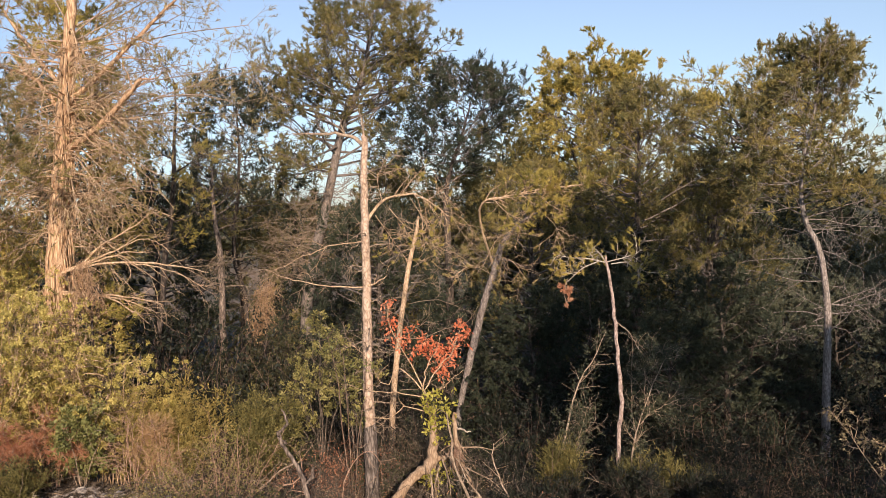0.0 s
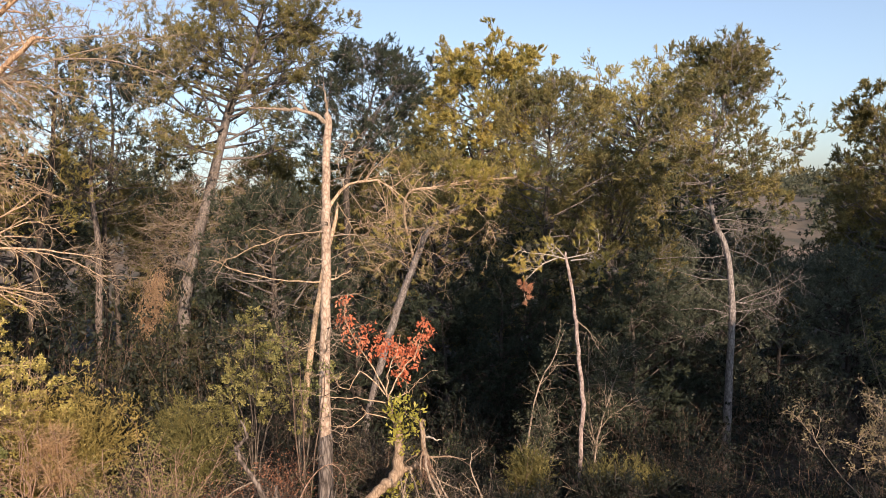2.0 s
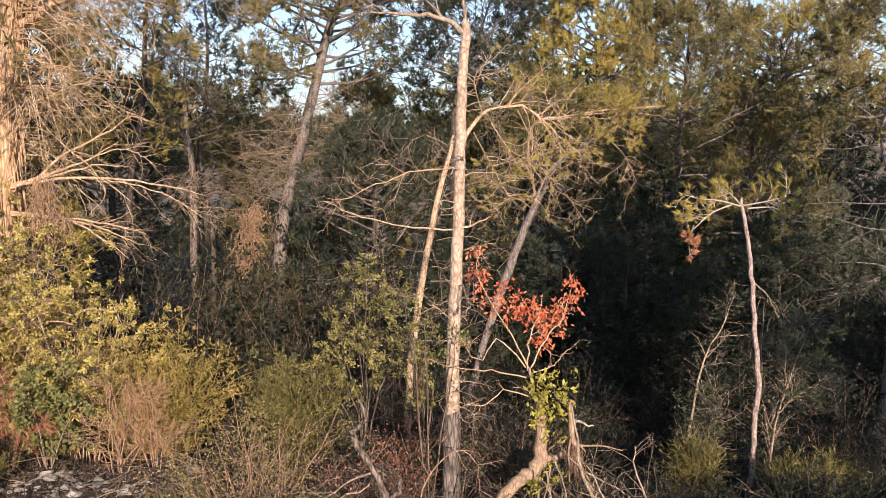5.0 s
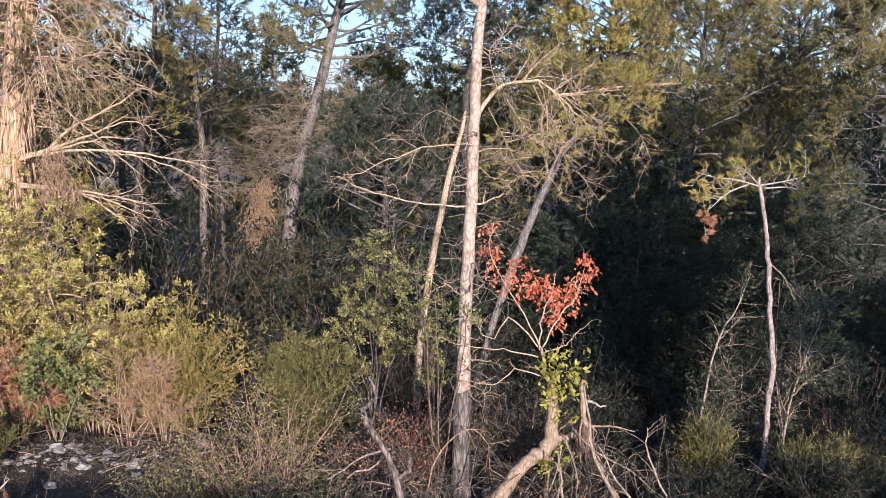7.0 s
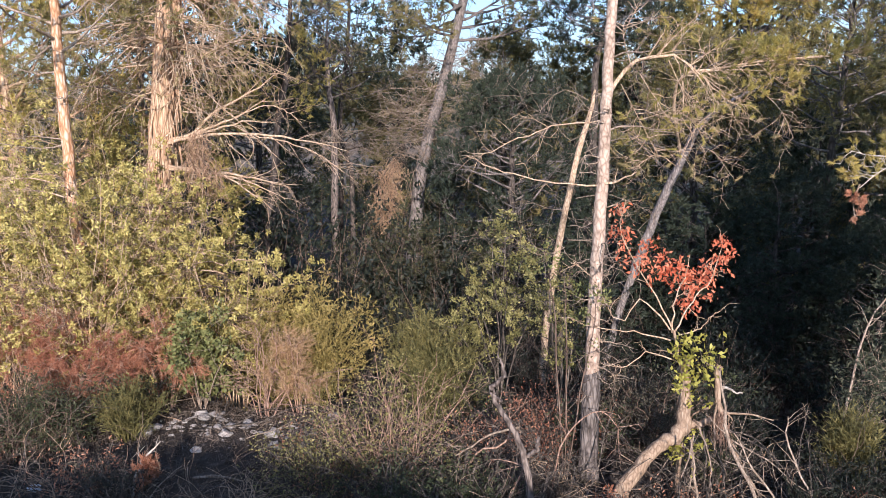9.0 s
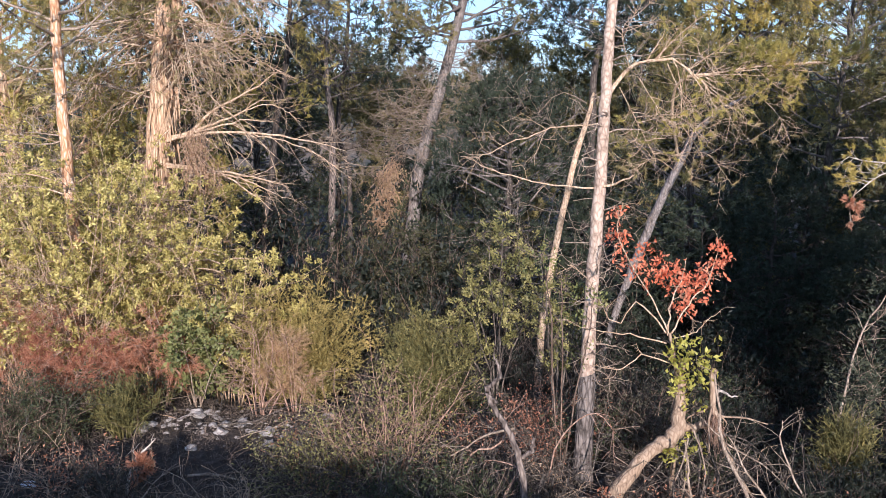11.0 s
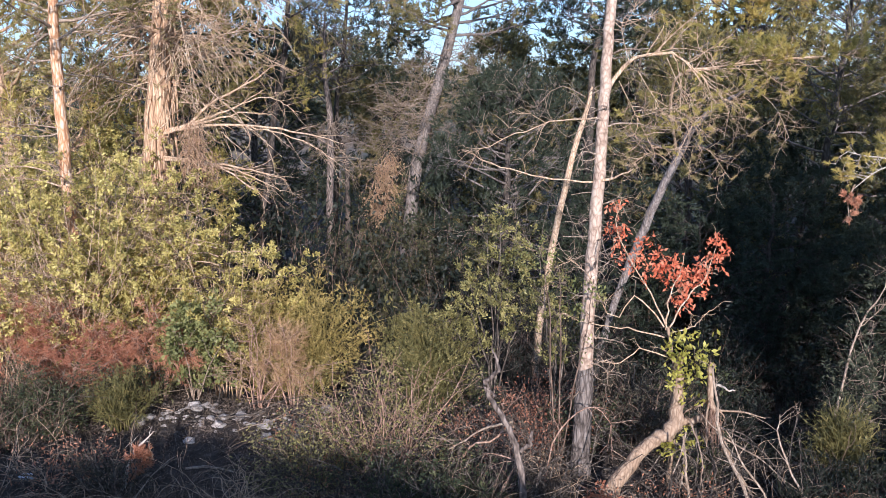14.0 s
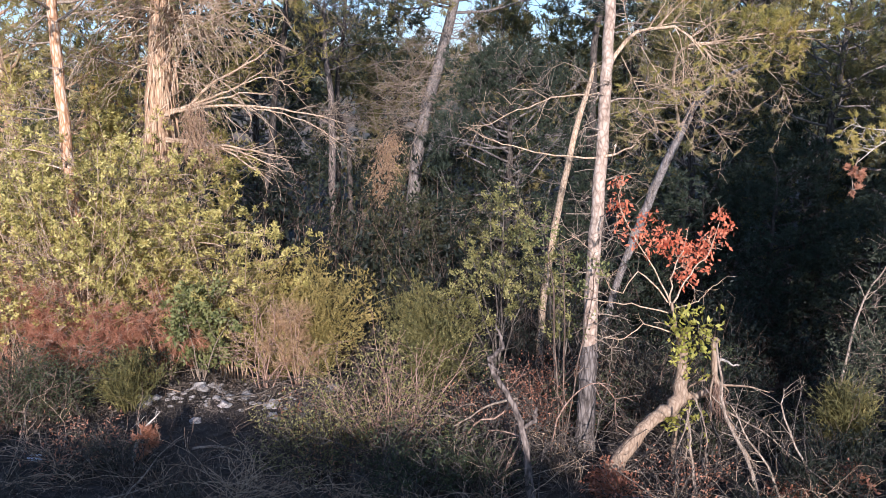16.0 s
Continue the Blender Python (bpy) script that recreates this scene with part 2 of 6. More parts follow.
# ---------------------------------------------------------------- geometry tools
class Geo:
    """Gathers vertices and faces for one mesh."""

    def __init__(self):
        self.v, self.f3, self.f4, self.n = [], [], [], 0

    def add(self, v, tri=None, quad=None):
        self.v.append(np.asarray(v, np.float32).reshape(-1, 3))
        if tri is not None:
            self.f3.append(np.asarray(tri, np.int32).reshape(-1, 3) + self.n)
        if quad is not None:
            self.f4.append(np.asarray(quad, np.int32).reshape(-1, 4) + self.n)
        self.n += len(self.v[-1])

    def mesh(self, name, mat, smooth=True):
        me = bpy.data.meshes.new(name)
        v = np.concatenate(self.v) if self.v else np.zeros((0, 3), np.float32)
        f3 = np.concatenate(self.f3) if self.f3 else np.zeros((0, 3), np.int32)
        f4 = np.concatenate(self.f4) if self.f4 else np.zeros((0, 4), np.int32)
        me.vertices.add(len(v))
        me.vertices.foreach_set("co", v.ravel())
        loops = np.concatenate([f3.ravel(), f4.ravel()])
        me.loops.add(len(loops))
        me.loops.foreach_set("vertex_index", loops)
        me.polygons.add(len(f3) + len(f4))
        starts = np.concatenate([np.arange(len(f3)) * 3, len(f3) * 3 + np.arange(len(f4)) * 4]).astype(np.int32)
        me.polygons.foreach_set("loop_start", starts)
        me.polygons.foreach_set("use_smooth", np.full(len(starts), smooth))
        me.update(calc_edges=True)
        me.materials.append(mat)
        return me


def unit(a):
    return a / np.maximum(np.linalg.norm(a, axis=-1, keepdims=True), 1e-9)


def tubes(geo, P, R, n=5):
    """Round tapering tubes along M curves of K points each."""
    P = np.asarray(P, float)
    R = np.asarray(R, float)
    M, K, _ = P.shape
    T = unit(np.gradient(P, axis=1))
    mean = unit(P[:, -1] - P[:, 0])
    ref = np.where(np.abs(mean[:, 2:]) > 0.8, np.array([[1.0, 0.1, 0]]), np.array([[0.1, 0, 1.0]]))[:, None]
    U = unit(np.cross(T, np.broadcast_to(ref, T.shape)))
    V = np.cross(T, U)
    a = np.arange(n) * 2 * np.pi / n
    ring = P[:, :, None] + R[:, :, None, None] * (np.cos(a)[:, None] * U[:, :, None] + np.sin(a)[:, None] * V[:, :, None])
    idx = np.arange(M * K * n).reshape(M, K, n)
    nx = np.roll(idx, -1, axis=2)
    q = np.stack([idx[:, :-1], nx[:, :-1], nx[:, 1:], idx[:, 1:]], -1)
    geo.add(ring, quad=q)


def grow(rng, start, way, length, K=5, up=0.0, rough=0.15):
    """M wandering curves."""
    p = np.array(start, float)
    d = unit(np.array(way, float))
    step = (np.asarray(length, float) / (K - 1))[:, None]
    out = [p.copy()]
    for _ in range(K - 1):
        d = unit(d + rng.normal(0, rough, d.shape) + np.array([0, 0, up]))
        p = p + d * step
        out.append(p.copy())
    return np.stack(out, 1)


def along(P, which, t):
    """Places and directions on curves at t of their length."""
    K = P.shape[1]
    x = np.clip(t, 0, 0.9999) * (K - 1)
    i = x.astype(int)
    a, b = P[which, i], P[which, i + 1]
    return a + (b - a) * (x - i)[:, None], unit(b - a)


def children(rng, P, n, t0, t1, spread):
    """Where n side shoots leave each curve, and which way."""
    M = P.shape[0]
    which = np.repeat(np.arange(M), n)
    t = rng.uniform(t0, t1, M * n)
    pos, tan = along(P, which, t)
    side = unit(np.cross(tan, rng.normal(size=tan.shape)))
    return pos, unit(tan * (1 - spread) + side * spread), which, t


def taper(r0, K, end=0.3):
    return np.asarray(r0, float)[:, None] * np.linspace(1, end, K)[None]


def needles(rng, geo, pos, way, n=8, length=0.13, width=0.016, fan=0.7):
    """Brushes of fine needles along short shoots."""
    N = len(pos)
    axis = unit(way + rng.normal(0, 0.45 * fan, (N, 3)) + np.array([0, 0, 0.35]))[:, None]
    c = pos[:, None] + axis * length * 1.1 * rng.uniform(0, 1, (N, n, 1)) * rng.uniform(0.7, 1.2, (N, 1, 1))
    d = unit(axis + rng.normal(0, 0.5, (N, n, 3)))
    side = unit(np.cross(d, rng.normal(size=d.shape))) * (width / 2)
    tip = c + d * length * rng.uniform(0.5, 0.95, (N, n, 1))
    geo.add(np.stack([c - side, c + side, tip], 2), tri=np.arange(N * n * 3))


def blades(rng, geo, pos, way, n=4, length=0.13, width=0.008, fan=0.7):
    """Grass blades fanning out from each place."""
    N = len(pos)
    d = unit(way[:, None] + rng.normal(0, fan, (N, n, 3)))
    c = pos[:, None] + rng.normal(0, 0.02, (N, n, 3))
    side = unit(np.cross(d, rng.normal(size=d.shape))) * (width / 2)
    tip = c + d * length * rng.uniform(0.6, 1.2, (N, n, 1))
    geo.add(np.stack([c - side, c + side, tip], 2), tri=np.arange(N * n * 3))


def leaves(rng, geo, pos, way, n=4, length=0.05, width=0.025, fan=0.9, scatter=0.03):
    """Small folded leaves round each place."""
    N = len(pos)
    d = unit(way[:, None] * 0.6 + rng.normal(0, fan, (N, n, 3)))
    c = pos[:, None] + rng.normal(0, scatter, (N, n, 3))
    s = unit(np.cross(d, rng.normal(size=d.shape)))
    k = rng.uniform(0.6, 1.25, (N, n, 1))
    mid = c + d * length * 0.5 * k
    lift = np.cross(d, s) * width * 0.25 * k
    v = np.stack([c, mid + s * width / 2 * k + lift, c + d * length * k, mid - s * width / 2 * k + lift], 2)
    geo.add(v, quad=np.arange(N * n * 4))


def spline(points, K):
    """A smooth curve through control points (x, y, z, r), K points."""
    c = np.array(points, float)
    c = np.vstack([2 * c[0] - c[1], c, 2 * c[-1] - c[-2]])
    m = len(c) - 3
    out = []
    for x in np.linspace(0, m - 1e-6, K):
        i, t = int(x), x - int(x)
        a, b, d, e = c[i : i + 4]
        out.append(0.5 * (2 * b + (d - a) * t + (2 * a - 5 * b + 4 * d - e) * t**2 + (3 * b - a - 3 * d + e) * t**3))
    return np.array(out)


def part(name, geo, mat, parent, label="", smooth=True):
    ob = new(name, geo.mesh(name, mat, smooth))
    ob.parent = parent
    if label:
        ob["label"] = label
    return ob


def thing(name, label, category, group="", at=(0, 0, 0), kind=""):
    ob = new(name)
    ob.empty_display_size = 0.2
    ob.matrix_world = pose(*at)
    return tagged(ob, label, category, group, kind)


# ---------------------------------------------------------------- ground
FALL = [(-50, 3.3), (-4, 3.1), (0.8, 3.05), (1.6, 2.7), (4, 1.45), (6.5, 0.40), (8.5, 0.15), (11.5, 0.05), (14, -1.0), (20, -2.7), (35, -3.4), (110, -4.5), (200, 1.6), (255, 3.8), (400, 3.4), (4000, 0.0)]


def height(x, y):
    x, y = np.asarray(x, float), np.asarray(y, float)
    s = y + 0.35 * np.clip(x, 0, 12) - 0.1 * np.clip(-x - 9, 0, 8)
    z = np.interp(s, [a for a, _ in FALL], [b for _, b in FALL])
    amp = np.interp(y, [-20, 6, 14, 60, 200, 300], [0.02, 0.07, 0.12, 0.3, 0.9, 1.3])
    w = np.sin(x * 1.3 + 1.1 * np.sin(y * 0.9)) * np.sin(y * 1.1 + 0.7) + 0.6 * np.sin(x * 2.9 + y * 2.3)
    f = np.sin(x * 0.045 + 0.8) + 0.6 * np.sin(x * 0.11 + y * 0.03)
    near = np.interp(y, [40, 150], [1, 0])
    # bank out of view is lowered here so sun reaches the left foreground
    z = z - np.interp(x, [-5, -1.5], [0.38, 0.0]) * np.interp(y, [3, 6.5], [1, 0])
    return z + amp * (0.7 * w * near + f * (1 - near))


def ground_at(x, y):
    return float(height(x, y))


def spaced(lo, hi, fine, reach, growth=1.18):
    """Coordinates that are dense near the middle and widen outwards."""
    mid = list(np.arange(lo, hi, fine))
    up, step = [mid[-1]], fine
    while up[-1] < reach:
        step *= growth
        up.append(up[-1] + step)
    down, step = [mid[0]], fine
    while down[-1] > -reach:
        step *= growth
        down.append(down[-1] - step)
    return np.array(down[:0:-1] + mid + up[1:])


gx, gy = spaced(-14, 14, 0.22, 3500), spaced(-3, 24, 0.22, 3500)
X, Y = np.meshgrid(gx, gy)
G = Geo()
idx = np.arange(X.size).reshape(X.shape)
G.add(np.stack([X, Y, height(X, Y)], -1), quad=np.stack([idx[:-1, :-1], idx[:-1, 1:], idx[1:, 1:], idx[1:, :-1]], -1))
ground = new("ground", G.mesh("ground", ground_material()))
tagged(ground, "sloping forest floor of dark soil, needles and dry litter", "ground", kind="structure")


# ---------------------------------------------------------------- growing things
def rooted(points, r):
    """Carry a trunk's lowest point down into the ground."""
    x, y, z, rr = points[0]
    g = ground_at(x, y) - 0.15
    return [(x, y, g, r)] + points if z > g + 0.3 else [(x, y, g, r)] + points[1:]


def crown_of(rng, wood, leaf, limbs, r, subs=6, sub_len=0.42, twigs=4, twig_len=0.45, tufts=4, blades=8, needle=0.14, wide=0.018, lift=0.05, t0=0.42, fine=True):
    """Side branches, twigs and needle tufts on limbs of M curves."""
    M = limbs.shape[0]
    span = np.linalg.norm(limbs[:, -1] - limbs[:, 0], axis=1)
    s, d, w, t = children(rng, limbs, subs, t0, 1.0, 0.55)
    sub = grow(rng, s, d, np.maximum(span[w] * sub_len * (1.15 - 0.6 * t), 0.25) * rng.uniform(0.6, 1.2, len(s)), 5, lift, 0.18)
    bare = sub if fine else sub[:, ::2]
    tubes(wood, bare, taper(np.maximum(r[w] * 0.4 * (1.1 - 0.6 * t), 0.006), bare.shape[1], 0.35), 4 if fine else 3)
    s2, d2, w2, t2 = children(rng, sub, twigs, 0.5, 1.0, 0.5)
    tw = grow(rng, s2, d2, rng.uniform(0.5, 1.1, len(s2)) * twig_len * 0.8, 3, lift, 0.22)
    if fine:
        tubes(wood, tw, taper(np.full(len(s2), 0.006), 3, 0.5), 3)
    if tufts:
        wh = np.repeat(np.arange(len(tw)), tufts)
        p, dd = along(tw, wh, rng.uniform(0.35, 1.0, len(wh)))
        needles(rng, leaf, p, dd, int(blades * 1.9), needle * 0.82, wide * 0.78, 1.0)


def pine(name, label, trunk, crown_from, reach, limbs=34, seed=1, needle_mat=None, bark=None, group="pines", rise=0.45, dead=0, dead_len=1.2, side=None, flat=0.6, branch_mat=None, **kw):
    """A pine: trunk from (x, y, z, r) points, foot first; limbs from the height crown_from up to the tip."""
    rng = np.random.default_rng(seed)
    pts = rooted(trunk, trunk[0][3] * 1.15)
    foot = pts[0][:3]
    c = spline(pts, 22)
    c[2:-1, :2] += rng.normal(0, 0.012, (len(c) - 3, 2))
    tree = thing(name, label, "pine tree", group, foot)
    T, L, W = Geo(), Geo(), Geo()
    P = c[None, :, :3] - np.array(foot)
    tubes(T, P, c[None, :, 3], 10)
    z = P[0, :, 2]
    lo = (crown_from - foot[2] - z[0]) / (z[-1] - z[0])
    f = np.linspace(0, 1, limbs) ** 0.9
    pos, _ = along(P, np.zeros(limbs, int), lo + (1 - lo) * f * 0.995)
    az = np.arange(limbs) * 2.4 + rng.uniform(-0.5, 0.5, limbs)
    if side is not None:
        az = np.where(rng.uniform(size=limbs) < 0.6, side + rng.normal(0, 0.8, limbs), az)
    env = (0.5 + 0.5 * np.sin(np.pi * (0.15 + 0.75 * f))) * (1 - (0.55 - 0.4 * flat) * f**2)
    ln = reach * env * rng.uniform(0.62, 1.08, limbs)
    el = rise * (0.3 + 1.1 * f) + rng.normal(0, 0.15, limbs)
    way = np.stack([np.cos(az) * np.cos(el), np.sin(az) * np.cos(el), np.sin(el)], 1)
    lb = grow(rng, pos, way, ln, 7, 0.05, 0.12)
    rr = np.maximum(np.interp(f, [0, 1], [0.34, 0.5]) * np.interp(lo + (1 - lo) * f, np.linspace(0, 1, len(c)), c[:, 3]), 0.012)
    tubes(W, lb, taper(rr, 7, 0.25), 5)
    crown_of(rng, W, L, lb, rr, **kw)
    part("trunk", T, bark, tree)
    part("branchwork", W, branch_mat or bark, tree)
    part("crown", L, needle_mat, tree)
    if dead:
        D = Geo()
        t = rng.uniform(0.22, max(lo, 0.3), dead)
        pos, _ = along(P, np.zeros(dead, int), t)
        az = rng.uniform(0, 6.28, dead)
        way = np.stack([np.cos(az), np.sin(az), rng.uniform(-0.15, 0.35, dead)], 1)
        db = grow(rng, pos, way, dead_len * rng.uniform(0.3, 1.1, dead), 6, -0.02, 0.16)
        tubes(D, db, taper(np.full(dead, 0.016), 6, 0.3), 4)
        s, d, w, tt = children(rng, db, 5, 0.25, 1, 0.6)
        sb = grow(rng, s, d, rng.uniform(0.15, 0.5, len(s)) * dead_len, 4, -0.03, 0.25)
        tubes(D, sb, taper(np.full(len(s), 0.009), 4, 0.4), 3)
        s, d, w, tt = children(rng, sb, 3, 0.3, 1, 0.6)
        tubes(D, grow(rng, s, d, rng.uniform(0.08, 0.24, len(s)) * dead_len, 3, -0.03, 0.25), taper(np.full(len(s), 0.006), 3, 0.4), 3)
        tagged(part("deadwood", D, bark if bark is B_GREY_LIT else B_TWIG, tree, "bare dead lower branches"), kind="stuff")
    return tree


def shrub(name, label, at, h, r, stems=16, seed=1, leaf_mat=None, twig_mat=None, group="", subs=5, twigs=4, per=3, leaf=0.05, wide=0.028, n=4, rough=0.2, lean=0.75, up=0.06, category="shrub", needle=False, thick=0.012, top=0.0, scatter=0.03, sub_len=0.4, twig_len=0.22, sink=0.05, fine=True, tips=0.2):
    """A shrub of forking stems with leaves; per=0 leaves it bare."""
    rng = np.random.default_rng(seed)
    x, y = at[:2]
    z = at[2] if len(at) > 2 else ground_at(x, y) - sink
    bush = thing(name, label, category, group, (x, y, z))
    W, L = Geo(), Geo()
    az = rng.uniform(0, 2 * np.pi, stems)
    out = np.sqrt(rng.uniform(0.02, 1, stems)) * lean
    rad = r / max(h, 0.1)
    way = np.stack([np.cos(az) * out * rad * 1.3, np.sin(az) * out * rad * 1.3, np.full(stems, 1.0)], 1)
    start = np.stack([np.cos(az) * out * r * 0.35, np.sin(az) * out * r * 0.35, np.zeros(stems)], 1)
    ln = h * (1 - 0.35 * out**2) * rng.uniform(0.7, 1.05, stems)
    P = grow(rng, start, way, ln, 7, up, rough * 0.6)
    tubes(W, P, taper(np.full(stems, thick) * rng.uniform(0.6, 1.2, stems), 7, 0.3), 4)
    s, d, w, t = children(rng, P, subs, 0.15 + top, 1, 0.6)
    S = grow(rng, s, d, np.full(len(s), sub_len * h) * (1.2 - 0.7 * t) * rng.uniform(0.5, 1.1, len(s)), 5, up, rough)
    bare = S if fine else S[:, ::2]
    tubes(W, bare, taper(np.full(len(s), thick * 0.45), bare.shape[1], 0.4), 3)
    s2, d2, w2, t2 = children(rng, S, twigs, 0.2, 1, 0.6)
    Q = grow(rng, s2, d2, rng.uniform(0.4, 1.1, len(s2)) * twig_len, 3, up, rough)
    if fine:
        tubes(W, Q, taper(np.full(len(s2), thick * 0.25), 3, 0.5), 3)
    part("branchwork", W, twig_mat, bush)
    if per:
        wh = np.repeat(np.arange(len(Q)), per)
        p, dd = along(Q, wh, rng.uniform(tips, 1.0, len(wh)))
        if needle:
            needles(rng, L, p, dd, n, leaf, wide)
        else:
            leaves(rng, L, p, dd, n, leaf, wide, scatter=scatter)
        part("foliage", L, leaf_mat, bush)
    return bush


def limb(name, parent, points, mat, seed, twigs=8, twig_len=0.35, K=14, sides=7, label="", droop=0.0, fine=3, knots=0.01, wander=0.18, spread=0.55):
    """One branch through points (x, y, z, r), with its own bare twigs, as a part."""
    rng = np.random.default_rng(seed)
    c = spline(points, K)
    o = np.array(parent.matrix_world.translation)
    P = (c[:, :3] - o)[None]
    P[0, 1:-1] += rng.normal(0, knots, (K - 2, 3))
    g = Geo()
    tubes(g, P, c[None, :, 3], sides)
    if twigs:
        s, d, w, t = children(rng, P, twigs, 0.25, 1, spread)
        r = np.interp(t, np.linspace(0, 1, K), c[:, 3]) * 0.5
        Q = grow(rng, s, d, twig_len * rng.uniform(0.4, 1.2, len(s)), 7, droop, wander)
        tubes(g, Q, taper(np.maximum(r, 0.004), 7, 0.35), 4)
        if fine:
            s, d, w, t = children(rng, Q, fine, 0.3, 1, spread)
            F = grow(rng, s, d, twig_len * 0.45 * rng.uniform(0.4, 1.2, len(s)), 4, droop, 0.25)
            tubes(g, F, taper(np.full(len(s), 0.003), 4, 0.5), 3)
    return part(name, g, mat, parent, label), P


def needle_spray(parent, seed, paths, reach, mat, count=10, needle=0.12, per=4, blades=8, r=0.012, lift=0.02, name="foliage", wide=0.016, wood=None, full=1.0):
    """Side twigs with needle tufts along branches (lists of points); full is the share of twigs that bear needles."""
    rg = np.random.default_rng(seed)
    W, L = Geo(), Geo()
    o = np.array(parent.matrix_world.translation)
    for p in paths:
        c = spline([(*q, r) for q in p], 8)[None, :, :3] - o
        tubes(W, c, taper(np.array([r]), 8, 0.4), 5)
        s, d, w, t = children(rg, c, count, 0.2, 1, 0.6)
        S = grow(rg, s, d, reach * rg.uniform(0.4, 1.1, len(s)), 5, lift, 0.2)
        tubes(W, S, taper(np.full(len(s), 0.006), 5, 0.4), 3)
        s, d, w, t = children(rg, S, 4, 0.3, 1, 0.55)
        Q = grow(rg, s, d, reach * 0.35 * rg.uniform(0.4, 1.1, len(s)), 4, lift, 0.2)
        tubes(W, Q, taper(np.full(len(s), 0.004), 4, 0.5), 3)
        if per:
            wh = np.repeat(np.arange(len(Q))[rg.uniform(size=len(Q)) < full], per)
            pp, dd = along(Q, wh, rg.uniform(0.6, 1.0, len(wh)))
            needles(rg, L, pp, dd, blades * 2, needle, wide * 0.7)
    part("twigwork", W, wood or B_TWIG, parent)
    if per:
        part(name, L, mat, parent)



# ---------------------------------------------------------------- the broken pine in front
main = thing("broken_pine", "pale slender broken-topped dead pine trunk with bare side twigs", "pine tree", "", (-0.22, 10.0, ground_at(-0.22, 10.0) - 0.1))
TR = [(-0.22, 10.0, 0.0, 0.106), (-0.21, 10.0, 0.75, 0.092), (-0.17, 10.0, 2.0, 0.080), (-0.12, 10.0, 2.94, 0.073), (-0.08, 10.0, 3.8, 0.068), (-0.04, 10.0, 4.64, 0.062), (-0.01, 10.0, 5.28, 0.057), (0.03, 10.0, 5.86, 0.048), (0.03, 10.0, 5.93, 0.02)]
limb("trunk", main, TR, B_MAIN, 5, twigs=0, K=44, sides=14, knots=0.007)
# Rough bark at the foot; some of its darkness stands in for shade.
limb("rough_bark", main, [(x, y, z, r + 0.015) for x, y, z, r in [(-0.22, 10.0, 0.0, 0.106), (-0.21, 10.0, 0.75, 0.092), (-0.19, 10.0, 1.25, 0.087), (-0.185, 10.0, 1.42, 0.076)]], B_ROUGH, 14, twigs=0, K=16, sides=14, knots=0.005, label="grey fissured bark round the foot")
limb("branch", main, [(0.03, 10.0, 5.80, 0.035), (-0.25, 9.87, 5.96, 0.026), (-0.61, 9.73, 5.98, 0.018), (-0.96, 9.6, 6.0, 0.008)], B_TWIG, 6, twigs=9, twig_len=0.4)
limb("branch", main, [(0.03, 10.0, 5.85, 0.022), (0.02, 10.0, 6.1, 0.014), (0.0, 9.98, 6.35, 0.006)], B_TWIG, 7, twigs=4, twig_len=0.2)
limb("branch", main, [(-0.02, 10.0, 4.60, 0.026), (0.21, 10.2, 4.91, 0.020), (0.57, 10.4, 5.0, 0.016), (0.8, 10.6, 4.91, 0.012), (1.05, 10.8, 4.68, 0.009), (1.27, 11.0, 4.47, 0.004)], B_TAN, 8, twigs=18, twig_len=0.7, droop=-0.10, fine=4, wander=0.14)
limb("branch", main, [(-0.07, 10.0, 4.32, 0.009), (-0.54, 9.9, 4.28, 0.007), (-0.83, 9.8, 4.18, 0.006), (-1.16, 9.7, 4.07, 0.005), (-1.41, 9.6, 3.95, 0.003)], B_TAN, 9, twigs=10, twig_len=0.5)
limb("branch", main, [(-0.13, 10.0, 3.60, 0.011), (-0.50, 9.9, 3.63, 0.009), (-0.85, 9.75, 3.72, 0.007), (-1.21, 9.6, 3.82, 0.006), (-1.50, 9.5, 3.97, 0.003)], B_TAN, 10, twigs=6, twig_len=0.3)
limb("branch", main, [(-0.11, 10.0, 3.60, 0.016), (0.08, 9.9, 3.66, 0.012), (0.29, 9.8, 3.77, 0.006)], B_TAN, 11, twigs=2, twig_len=0.2)
needle_spray(main, 13, [[(0.3, 10.2, 4.95), (0.7, 10.5, 5.05), (1.1, 10.8, 5.0)], [(0.6, 10.4, 4.95), (0.8, 10.6, 4.5), (0.9, 10.8, 4.0)], [(0.1, 10.1, 4.7), (0.3, 10.3, 4.3), (0.5, 10.5, 3.9)], [(0.2, 10.2, 4.9), (0.1, 10.4, 5.3), (0.2, 10.6, 5.5)], [(0.3, 10.2, 4.8), (0.5, 10.4, 4.5), (0.75, 10.5, 4.35)]], 0.55, M_PINE_GOLD, count=12, per=1, blades=30, needle=0.08, r=0.006, wide=0.009, wood=B_TAN, full=0.24)
rng = np.random.default_rng(12)
for i in range(26):
    z = rng.uniform(1.0, 5.2)
    x0 = float(np.interp(z, [0, 5.9], [-0.22, 0.03]))
    a = rng.uniform(0, 6.28)
    n = rng.uniform(0.15, 0.75) * (1.0 if z > 2.6 else 0.6)
    q = [(x0 + math.cos(a) * n * k, 10 + math.sin(a) * n * k, z + n * k * rng.uniform(-0.25, 0.35), 0.010 * (1.15 - k)) for k in (0.02, 0.35, 0.7, 1.0)]
    limb("twig", main, q, B_TWIG, 100 + i, twigs=4, twig_len=n * 0.7, sides=4, K=7, fine=2)

